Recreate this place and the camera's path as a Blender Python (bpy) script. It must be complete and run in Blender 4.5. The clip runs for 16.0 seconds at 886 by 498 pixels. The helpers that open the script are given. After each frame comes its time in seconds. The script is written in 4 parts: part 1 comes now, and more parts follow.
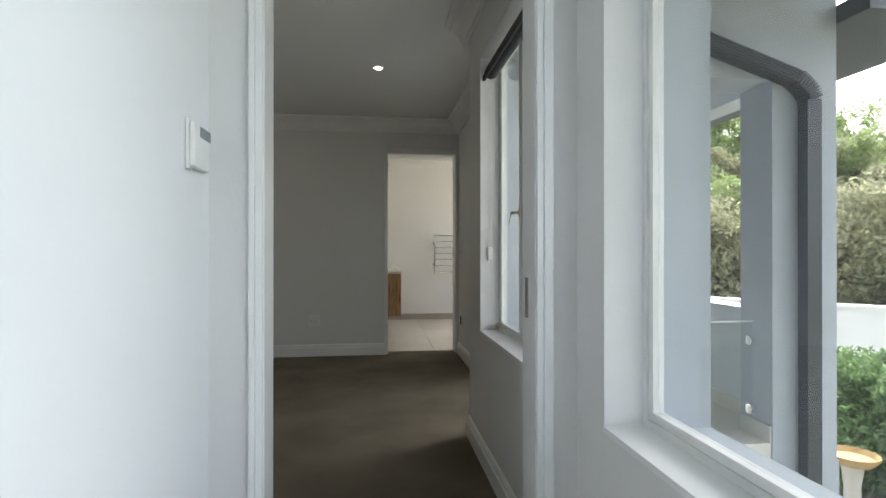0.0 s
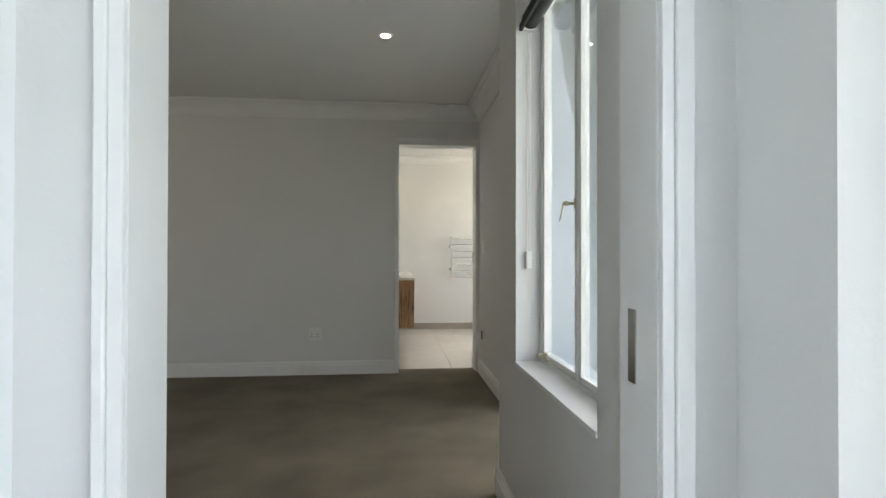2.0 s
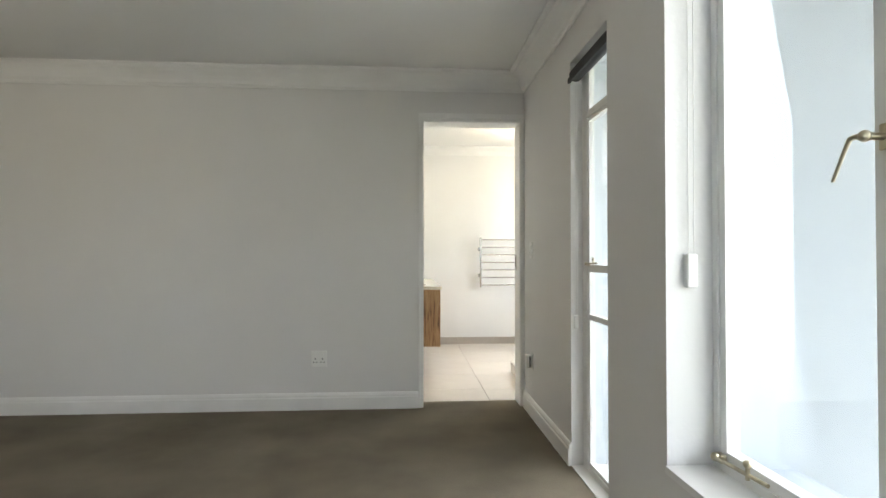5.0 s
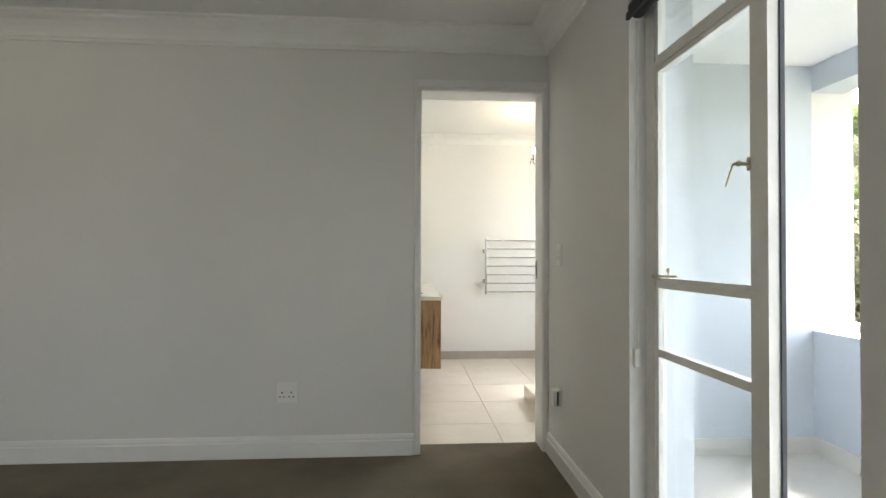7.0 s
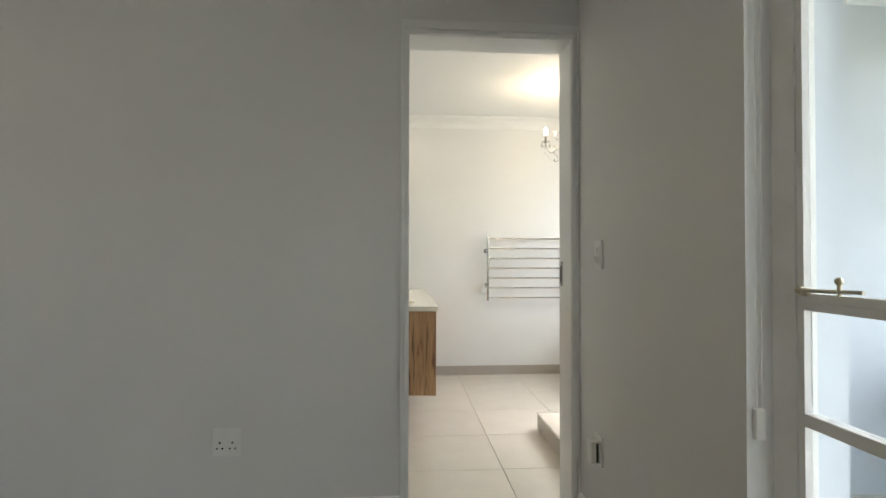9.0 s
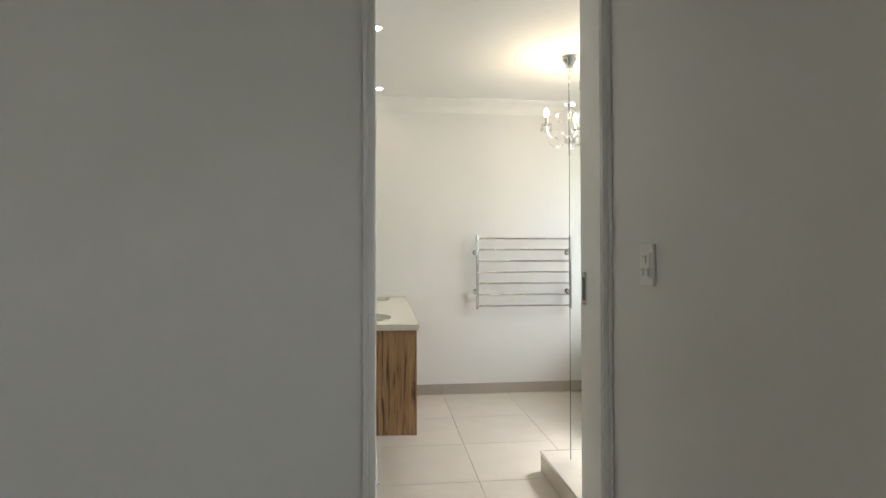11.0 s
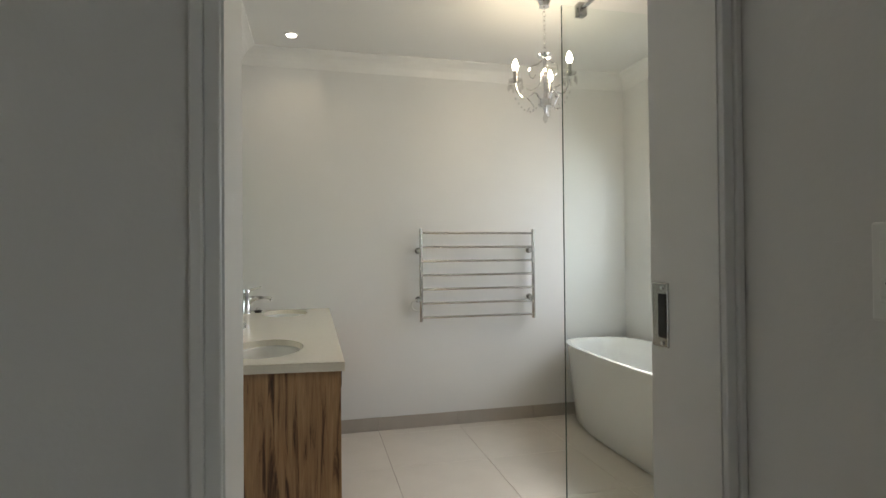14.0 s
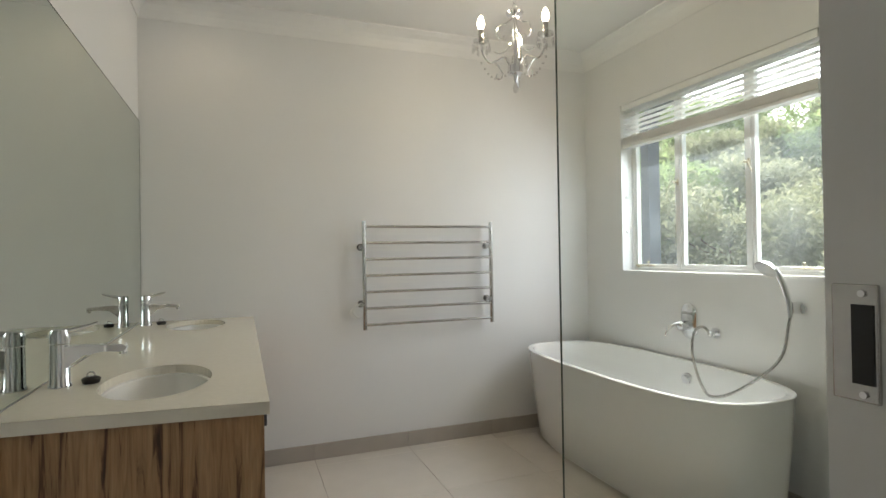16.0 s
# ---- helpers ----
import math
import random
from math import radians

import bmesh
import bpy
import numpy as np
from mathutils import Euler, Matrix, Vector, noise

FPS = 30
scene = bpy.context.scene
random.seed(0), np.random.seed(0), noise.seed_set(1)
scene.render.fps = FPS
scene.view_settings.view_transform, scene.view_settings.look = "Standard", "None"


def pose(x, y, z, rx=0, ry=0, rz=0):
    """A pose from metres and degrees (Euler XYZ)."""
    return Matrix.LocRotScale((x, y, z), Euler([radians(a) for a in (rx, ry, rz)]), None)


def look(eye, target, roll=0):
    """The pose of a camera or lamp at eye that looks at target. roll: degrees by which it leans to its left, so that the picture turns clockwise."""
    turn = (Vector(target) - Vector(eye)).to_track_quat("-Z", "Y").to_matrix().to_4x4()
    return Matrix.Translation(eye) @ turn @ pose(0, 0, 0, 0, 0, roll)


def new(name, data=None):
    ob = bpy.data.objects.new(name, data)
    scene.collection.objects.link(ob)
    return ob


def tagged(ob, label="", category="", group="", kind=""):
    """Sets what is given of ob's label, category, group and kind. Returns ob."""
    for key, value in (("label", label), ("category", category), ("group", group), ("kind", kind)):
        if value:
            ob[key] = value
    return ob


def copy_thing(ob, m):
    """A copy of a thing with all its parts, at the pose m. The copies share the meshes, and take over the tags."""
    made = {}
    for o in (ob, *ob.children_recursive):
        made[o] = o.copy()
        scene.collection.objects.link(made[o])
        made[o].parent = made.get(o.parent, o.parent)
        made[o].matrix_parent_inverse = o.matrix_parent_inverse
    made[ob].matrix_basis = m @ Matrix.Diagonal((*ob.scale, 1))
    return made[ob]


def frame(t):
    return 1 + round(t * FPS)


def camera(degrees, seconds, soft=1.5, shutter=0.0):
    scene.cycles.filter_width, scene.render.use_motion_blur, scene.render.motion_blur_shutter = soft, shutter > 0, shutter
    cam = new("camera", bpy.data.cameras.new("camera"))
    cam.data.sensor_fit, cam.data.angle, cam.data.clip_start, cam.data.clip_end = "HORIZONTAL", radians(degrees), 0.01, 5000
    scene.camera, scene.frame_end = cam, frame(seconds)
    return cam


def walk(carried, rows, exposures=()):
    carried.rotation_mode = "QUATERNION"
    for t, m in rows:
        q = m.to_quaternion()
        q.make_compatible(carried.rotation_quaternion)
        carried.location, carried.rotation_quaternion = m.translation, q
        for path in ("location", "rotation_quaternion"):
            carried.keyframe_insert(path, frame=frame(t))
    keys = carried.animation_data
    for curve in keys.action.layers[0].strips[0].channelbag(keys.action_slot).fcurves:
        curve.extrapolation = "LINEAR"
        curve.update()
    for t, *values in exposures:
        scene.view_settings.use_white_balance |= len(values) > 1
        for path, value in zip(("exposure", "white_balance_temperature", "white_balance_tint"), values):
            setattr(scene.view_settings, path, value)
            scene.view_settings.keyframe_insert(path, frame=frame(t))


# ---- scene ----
cam = camera(79.6, 16.0)
PATH = [
    (0, (0.295, 0.666, 1.099), (0.548, 2.65, 1.103), 0.0),
    (0.5, (0.305, 0.829, 1.099), (0.547, 2.814, 1.107), -0.0),
    (1, (0.318, 1.003, 1.106), (0.549, 2.99, 1.118), 0.0),
    (1.5, (0.329, 1.191, 1.109), (0.546, 3.18, 1.122), 0.1),
    (2, (0.351, 1.355, 1.107), (0.547, 3.345, 1.123), 0.1),
    (2.5, (0.353, 1.523, 1.106), (0.527, 3.516, 1.124), 0.0),
    (3, (0.344, 1.679, 1.112), (0.499, 3.673, 1.135), 0.0),
    (3.5, (0.336, 1.836, 1.106), (0.477, 3.83, 1.133), 0.2),
    (4, (0.325, 2.019, 1.117), (0.461, 4.014, 1.144), 0.0),
    (4.5, (0.311, 2.183, 1.107), (0.441, 4.178, 1.137), 0.0),
    (7, (0.338, 3.203, 1.14), (0.478, 5.198, 1.171), 0.2),
    (7.5, (0.349, 3.388, 1.149), (0.491, 5.382, 1.181), 0.1),
    (8, (0.367, 3.588, 1.145), (0.514, 5.582, 1.179), 0.1),
    (8.5, (0.387, 3.788, 1.148), (0.54, 5.782, 1.18), 0.1),
    (9, (0.393, 3.994, 1.142), (0.55, 5.987, 1.175), 0.1),
    (9.5, (0.401, 4.177, 1.153), (0.571, 6.17, 1.185), 0.0),
    (12, (0.497, 4.988, 1.185), (0.762, 6.971, 1.209), -0.2),
    (12.5, (0.508, 5.163, 1.177), (0.81, 7.14, 1.202), -0.3),
    (13, (0.513, 5.315, 1.178), (0.862, 7.284, 1.202), -0.3),
    (13.5, (0.527, 5.472, 1.183), (0.931, 7.431, 1.208), -0.5),
    (14, (0.535, 5.6, 1.179), (1.005, 7.544, 1.202), -0.5),
    (14.5, (0.545, 5.709, 1.168), (1.08, 7.636, 1.191), -0.7),
    (15, (0.545, 5.846, 1.169), (1.141, 7.755, 1.192), -0.8),
    (15.5, (0.555, 5.966, 1.168), (1.206, 7.857, 1.188), -0.9),
    (16, (0.575, 6.094, 1.162), (1.281, 7.964, 1.181), -0.9),
]
walk(cam, [(t, look(eye, target, roll)) for t, eye, target, roll in PATH],
     exposures=[(0.0, 2.0), (1.5, 2.4), (3.0, 2.75), (4.5, 3.3), (7.0, 3.05), (9.0, 2.8), (12.5, 2.4), (14.0, 1.95), (15.0, 1.7), (16.0, 1.93)])

# ---- daylight: a bright overcast sky ----
world = bpy.data.worlds.new("world")
scene.world = world
world.use_nodes = True
wn = world.node_tree
sky = wn.nodes.new("ShaderNodeTexSky")
sky.sky_type = "NISHITA"
sky.sun_disc = False
sky.sun_elevation = radians(48)
sky.sun_rotation = radians(60)
sky.dust_density = 4.0
cloud = wn.nodes.new("ShaderNodeHueSaturation")
cloud.inputs["Saturation"].default_value = 0.35
wn.links.new(sky.outputs[0], cloud.inputs["Color"])
wn.links.new(cloud.outputs[0], wn.nodes["Background"].inputs[0])
wn.nodes["Background"].inputs[1].default_value = 0.2

sun = new("sun", bpy.data.lights.new("sun", "SUN"))
sun.data.energy = 1.5
sun.data.angle = radians(14)
sun.data.color = (1.0, 0.96, 0.9)
sun.matrix_world = look((30 * math.sin(radians(60)), 30 * math.cos(radians(60)), 33), (0, 0, 0))


def area_lamp(name, at, target, w, h, watts, colour):
    ob = new(name, bpy.data.lights.new(name, "AREA"))
    ob.data.shape, ob.data.size, ob.data.size_y = "RECTANGLE", w, h
    ob.data.energy, ob.data.color = watts, colour
    ob.matrix_world = look(at, target)
    return ob


def bulb_lamp(name, at, watts, colour, radius=0.02):
    ob = new(name, bpy.data.lights.new(name, "POINT"))
    ob.data.energy, ob.data.color, ob.data.shadow_soft_size = watts, colour, radius
    ob.location = at
    return ob


def spot_lamp(name, at, watts, colour):
    ob = new(name, bpy.data.lights.new(name, "SPOT"))
    ob.data.energy, ob.data.color, ob.data.shadow_soft_size = watts, colour, 0.02
    ob.data.spot_size, ob.data.spot_blend = radians(140), 1.0
    ob.location = at
    return ob


DAY = (0.95, 0.96, 1.0)
WARM = (1.0, 0.80, 0.52)
area_lamp("window_daylight", (1.13, 0.4, 1.4), (0, 0.4, 1.3), 1.7, 1.3, 3.8, (0.74, 0.86, 1.0))
area_lamp("window_daylight", (1.13, 3.05, 1.4), (0, 3.05, 1.2), 0.8, 1.4, 0.9, DAY)
area_lamp("window_daylight", (1.43, 4.5, 1.15), (0, 4.6, 1.0), 1.2, 2.0, 0.9, DAY)
area_lamp("window_daylight", (3.06, 8.22, 1.6), (1.6, 8.2, 0.35), 1.15, 0.95, 4.0, (0.88, 0.95, 1.0))


# ---- materials ----
def mat(name, colour, rough=0.5, metal=0.0, vary=0.06, scale=3.0, bump=0.0, bump_scale=200.0, colour2=None, spec=0.5, tone=0.0, stretch=(1, 1, 1)):
    m = bpy.data.materials.new(name)
    m.use_nodes = True
    nt = m.node_tree
    b = nt.nodes["Principled BSDF"]
    b.inputs["Roughness"].default_value = rough
    b.inputs["Metallic"].default_value = metal
    b.inputs["Specular IOR Level"].default_value = spec
    co = nt.nodes.new("ShaderNodeTexCoord")
    mp = nt.nodes.new("ShaderNodeMapping")
    mp.inputs["Scale"].default_value = stretch
    nt.links.new(co.outputs["Object"], mp.inputs[0])
    n1 = nt.nodes.new("ShaderNodeTexNoise")
    n1.inputs["Scale"].default_value, n1.inputs["Detail"].default_value = scale, 6
    nt.links.new(mp.outputs[0], n1.inputs[0])
    ramp = nt.nodes.new("ShaderNodeValToRGB")
    c2 = colour2 or tuple(c * (1 - vary) for c in colour)
    c1 = colour if colour2 else tuple(min(1, c * (1 + vary)) for c in colour)
    ramp.color_ramp.elements[0].position, ramp.color_ramp.elements[1].position = 0.3, 0.7
    ramp.color_ramp.elements[0].color, ramp.color_ramp.elements[1].color = (*c2, 1), (*c1, 1)
    nt.links.new(n1.outputs[0], ramp.inputs[0])
    last = ramp.outputs[0]
    if tone:
        info = nt.nodes.new("ShaderNodeObjectInfo")
        hs = nt.nodes.new("ShaderNodeHueSaturation")
        mr = nt.nodes.new("ShaderNodeMapRange")
        mr.inputs[3].default_value, mr.inputs[4].default_value = 1 - tone, 1 + tone
        nt.links.new(info.outputs["Random"], mr.inputs[0])
        nt.links.new(mr.outputs[0], hs.inputs["Value"])
        nt.links.new(last, hs.inputs["Color"])
        last = hs.outputs[0]
    nt.links.new(last, b.inputs["Base Color"])
    if bump:
        n2 = nt.nodes.new("ShaderNodeTexNoise")
        n2.inputs["Scale"].default_value, n2.inputs["Detail"].default_value = bump_scale, 3
        nt.links.new(co.outputs["Object"], n2.inputs[0])
        bp = nt.nodes.new("ShaderNodeBump")
        bp.inputs["Strength"].default_value, bp.inputs["Distance"].default_value = bump, 0.004
        nt.links.new(n2.outputs[0], bp.inputs["Height"])
        nt.links.new(bp.outputs[0], b.inputs["Normal"])
    return m


def leaf_mat(name, dark, light):
    m = bpy.data.materials.new(name)
    m.use_nodes = True
    nt = m.node_tree
    b = nt.nodes["Principled BSDF"]
    b.inputs["Roughness"].default_value = 0.55
    g = nt.nodes.new("ShaderNodeNewGeometry")
    r = nt.nodes.new("ShaderNodeValToRGB")
    r.color_ramp.elements[0].color, r.color_ramp.elements[1].color = (*dark, 1), (*light, 1)
    nt.links.new(g.outputs["Random Per Island"], r.inputs[0])
    nt.links.new(r.outputs[0], b.inputs["Base Color"])
    tr = nt.nodes.new("ShaderNodeBsdfTranslucent")
    nt.links.new(r.outputs[0], tr.inputs[0])
    mx = nt.nodes.new("ShaderNodeMixShader")
    mx.inputs[0].default_value = 0.45
    nt.links.new(b.outputs[0], mx.inputs[1])
    nt.links.new(tr.outputs[0], mx.inputs[2])
    nt.links.new(mx.outputs[0], nt.nodes["Material Output"].inputs[0])
    return m


def glass_mat(name, tint, gloss=1.0, smear=0.0, scatter="ShaderNodeBsdfDiffuse"):
    m = bpy.data.materials.new(name)
    m.use_nodes = True
    nt = m.node_tree
    nt.nodes.remove(nt.nodes["Principled BSDF"])
    tr = nt.nodes.new("ShaderNodeBsdfTransparent")
    tr.inputs[0].default_value = (*tint, 1)
    gl = nt.nodes.new("ShaderNodeBsdfGlossy")
    gl.inputs["Roughness"].default_value = 0.0
    fr = nt.nodes.new("ShaderNodeLayerWeight")
    pw = nt.nodes.new("ShaderNodeMath")
    pw.operation = "POWER"
    pw.inputs[1].default_value = 4.5
    nt.links.new(fr.outputs["Facing"], pw.inputs[0])
    ml = nt.nodes.new("ShaderNodeMath")
    ml.operation = "MULTIPLY_ADD"
    ml.inputs[1].default_value, ml.inputs[2].default_value = 0.8 * gloss, 0.03 * gloss
    nt.links.new(pw.outputs[0], ml.inputs[0])
    mx = nt.nodes.new("ShaderNodeMixShader")
    nt.links.new(ml.outputs[0], mx.inputs[0])
    nt.links.new(tr.outputs[0], mx.inputs[1])
    nt.links.new(gl.outputs[0], mx.inputs[2])
    last = mx
    if smear:
        df = nt.nodes.new(scatter)
        df.inputs[0].default_value = (0.8, 0.85, 0.9, 1)
        co = nt.nodes.new("ShaderNodeTexCoord")
        nz = nt.nodes.new("ShaderNodeTexNoise")
        nz.inputs["Scale"].default_value, nz.inputs["Detail"].default_value = 4, 8
        nt.links.new(co.outputs["Object"], nz.inputs[0])
        mr = nt.nodes.new("ShaderNodeMapRange")
        mr.inputs[1].default_value, mr.inputs[2].default_value = 0.4, 0.75
        mr.inputs[3].default_value, mr.inputs[4].default_value = smear * 0.4, smear
        nt.links.new(nz.outputs[0], mr.inputs[0])
        m2 = nt.nodes.new("ShaderNodeMixShader")
        nt.links.new(mr.outputs[0], m2.inputs[0])
        nt.links.new(mx.outputs[0], m2.inputs[1])
        nt.links.new(df.outputs[0], m2.inputs[2])
        last = m2
    nt.links.new(last.outputs[0], nt.nodes["Material Output"].inputs[0])
    return m


def glow_mat(name, colour, strength):
    m = bpy.data.materials.new(name)
    m.use_nodes = True
    b = m.node_tree.nodes["Principled BSDF"]
    b.inputs["Emission Color"].default_value = (*colour, 1)
    b.inputs["Emission Strength"].default_value = strength
    return m


def zebra_wood(name):
    m = bpy.data.materials.new(name)
    m.use_nodes = True
    nt = m.node_tree
    b = nt.nodes["Principled BSDF"]
    b.inputs["Roughness"].default_value = 0.42
    co = nt.nodes.new("ShaderNodeTexCoord")
    mp = nt.nodes.new("ShaderNodeMapping")
    mp.inputs["Scale"].default_value = (1, 1, 0.065)
    nt.links.new(co.outputs["Object"], mp.inputs[0])
    wv = nt.nodes.new("ShaderNodeTexNoise")
    wv.inputs["Scale"].default_value, wv.inputs["Detail"].default_value = 46, 7
    wv.inputs["Roughness"].default_value, wv.inputs["Distortion"].default_value = 0.62, 0.7
    nt.links.new(mp.outputs[0], wv.inputs[0])
    r = nt.nodes.new("ShaderNodeValToRGB")
    e = r.color_ramp.elements
    e[0].position, e[0].color = 0.33, (0.055, 0.024, 0.011, 1)
    e[1].position, e[1].color = 0.66, (0.47, 0.30, 0.15, 1)
    for at, c in ((0.395, (0.15, 0.072, 0.032, 1)), (0.44, (0.32, 0.178, 0.080, 1)), (0.54, (0.40, 0.235, 0.11, 1))):
        k = e.new(at)
        k.color = c
    nt.links.new(wv.outputs[0], r.inputs[0])
    mp2 = nt.nodes.new("ShaderNodeMapping")
    mp2.inputs["Scale"].default_value = (1, 1, 0.05)
    nt.links.new(co.outputs["Object"], mp2.inputs[0])
    fine = nt.nodes.new("ShaderNodeTexNoise")
    fine.inputs["Scale"].default_value = 240
    nt.links.new(mp2.outputs[0], fine.inputs[0])
    mr = nt.nodes.new("ShaderNodeMapRange")
    mr.inputs[3].default_value, mr.inputs[4].default_value = 0.7, 1.3
    nt.links.new(fine.outputs[0], mr.inputs[0])
    hs = nt.nodes.new("ShaderNodeHueSaturation")
    nt.links.new(mr.outputs[0], hs.inputs["Value"])
    nt.links.new(r.outputs[0], hs.inputs["Color"])
    nt.links.new(hs.outputs[0], b.inputs["Base Color"])
    return m


PAINT = mat("wall_paint", (0.73, 0.725, 0.715), 0.6, vary=0.02, scale=1.5, bump=0.12, bump_scale=90)
WHITE = mat("white_wall_paint", (0.80, 0.81, 0.82), 0.6, vary=0.02, scale=1.5, bump=0.1, bump_scale=90)
BATH_PAINT = mat("bathroom_paint", (0.75, 0.75, 0.745), 0.55, vary=0.02, scale=1.2, bump=0.08, bump_scale=90)
CEIL = mat("ceiling_paint", (0.76, 0.76, 0.75), 0.7, vary=0.02, scale=1.0, bump=0.08, bump_scale=60)
TRIM = mat("white_enamel", (0.80, 0.80, 0.79), 0.32, vary=0.03, scale=5, bump=0.06, bump_scale=40)
CARPET = mat("carpet", (0.215, 0.188, 0.142), 0.95, colour2=(0.145, 0.126, 0.095), scale=2.2, bump=1.0, bump_scale=420, spec=0.1)
TILE = mat("floor_tile", (0.62, 0.575, 0.515), 0.2, vary=0.03, scale=6, tone=0.03, bump=0.02, bump_scale=60)
SKIRT = mat("skirting_tile", (0.40, 0.36, 0.32), 0.3, vary=0.04, scale=8, tone=0.03)
GROUT = mat("grout", (0.34, 0.30, 0.26), 0.9, vary=0.1, scale=30)
STEEL = mat("white_steel", (0.78, 0.78, 0.76), 0.35, vary=0.05, scale=9, bump=0.08, bump_scale=60)
BRASS = mat("worn_brass", (0.50, 0.45, 0.33), 0.32, metal=1.0, vary=0.2, scale=50)
CHROME = mat("chrome", (0.80, 0.80, 0.81), 0.06, metal=1.0, vary=0.02, scale=10)
SATIN = mat("satin_steel", (0.52, 0.51, 0.49), 0.22, metal=1.0, vary=0.1, scale=40)
PLASTIC = mat("white_plastic", (0.80, 0.80, 0.78), 0.35, vary=0.02, scale=10)
GREYP = mat("display_grey", (0.20, 0.23, 0.24), 0.25, vary=0.1, scale=30)
DARK = mat("black_rubber", (0.02, 0.02, 0.02), 0.5, vary=0.2, scale=20)
QUARTZ = mat("quartz_top", (0.76, 0.72, 0.62), 0.12, vary=0.02, scale=60)
CERAMIC = mat("white_ceramic", (0.80, 0.80, 0.78), 0.08, vary=0.01, scale=4)
ACRYL = mat("white_acrylic", (0.80, 0.80, 0.79), 0.14, vary=0.01, scale=3)
WOOD = zebra_wood("zebrano_veneer")
MIRROR = mat("mirror_silver", (0.66, 0.71, 0.66), 0.0, metal=1.0, vary=0.005, scale=2)
GLASS = glass_mat("window_glass", (0.95, 0.97, 0.97), 1.0, 0.06)
CLEAR = glass_mat("shower_glass", (0.965, 0.985, 0.975), 0.5)
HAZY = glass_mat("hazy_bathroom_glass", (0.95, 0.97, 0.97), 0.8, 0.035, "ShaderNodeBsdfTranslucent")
GLASS_EDGE = mat("glass_edge", (0.07, 0.10, 0.085), 0.1, vary=0.1, scale=20)
CRYSTAL = glass_mat("crystal", (0.90, 0.90, 0.90), 0.8)
FACADE = mat("grey_facade_paint", (0.40, 0.435, 0.485), 0.7, vary=0.07, scale=2, bump=0.12, bump_scale=14)
BALCONY = mat("balcony_paint", (0.56, 0.605, 0.66), 0.7, vary=0.05, scale=2, bump=0.1, bump_scale=18)
SLATE = mat("dark_slate_paint", (0.042, 0.048, 0.058), 0.45, vary=0.1, scale=12)
PALE_TILE = mat("pale_balcony_tile", (0.66, 0.64, 0.60), 0.35, vary=0.05, scale=3)
BLIND = mat("charcoal_blind", (0.030, 0.030, 0.032), 0.7, vary=0.1, scale=60)
SLAT = mat("white_slat", (0.80, 0.80, 0.79), 0.4, vary=0.02, scale=10)
SOIL = mat("garden_soil", (0.14, 0.16, 0.08), 0.95, colour2=(0.16, 0.12, 0.08), scale=1.2, bump=1.0, bump_scale=12)
GARDEN_WALL = mat("white_garden_wall", (0.82, 0.81, 0.79), 0.8, vary=0.06, scale=1.5, bump=0.3, bump_scale=20)
PAVING = mat("pale_paving", (0.50, 0.47, 0.43), 0.8, vary=0.12, scale=2, bump=0.4, bump_scale=15)
TERRACOTTA = mat("ochre_stone", (0.42, 0.28, 0.12), 0.75, vary=0.25, scale=14, bump=0.4, bump_scale=40)
BARK = mat("bark", (0.16, 0.12, 0.085), 0.9, vary=0.3, scale=8, bump=0.8, bump_scale=30)
# LEAF_A and LEAF_B are lifted past foliage tones: outdoor brightness put into colour.
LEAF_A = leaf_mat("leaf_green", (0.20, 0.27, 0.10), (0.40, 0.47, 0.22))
LEAF_B = leaf_mat("leaf_olive", (0.24, 0.25, 0.14), (0.44, 0.43, 0.28))
LEAF_C = leaf_mat("leaf_shrub", (0.07, 0.13, 0.045), (0.22, 0.33, 0.13))
BULB = glow_mat("bulb_glow", (1.0, 0.88, 0.66), 5)
LED = glow_mat("led_glow", (1.0, 0.90, 0.72), 4)


# ---- mesh helpers ----
def box(bm, a, b, bevel=0.0):
    c = [(p + q) / 2 for p, q in zip(a, b)]
    d = [abs(q - p) for p, q in zip(a, b)]
    g = bmesh.ops.create_cube(bm, size=1, matrix=Matrix.LocRotScale(c, None, d))
    if bevel:
        es = list({e for v in g["verts"] for e in v.link_edges})
        bmesh.ops.bevel(bm, geom=es, offset=bevel, segments=2, affect="EDGES", profile=0.5)


def rod(bm, p, q, r, seg=12, r2=None):
    p, q = Vector(p), Vector(q)
    d = q - p
    m = Matrix.Translation((p + q) / 2) @ d.to_track_quat("Z", "Y").to_matrix().to_4x4()
    bmesh.ops.create_cone(bm, cap_ends=True, segments=seg, radius1=r, radius2=r if r2 is None else r2, depth=d.length, matrix=m)


def ball(bm, c, r, sx=1, sy=1, sz=1, seg=12):
    bmesh.ops.create_uvsphere(bm, u_segments=seg, v_segments=max(6, seg // 2), radius=r, matrix=Matrix.LocRotScale(c, None, (sx, sy, sz)))


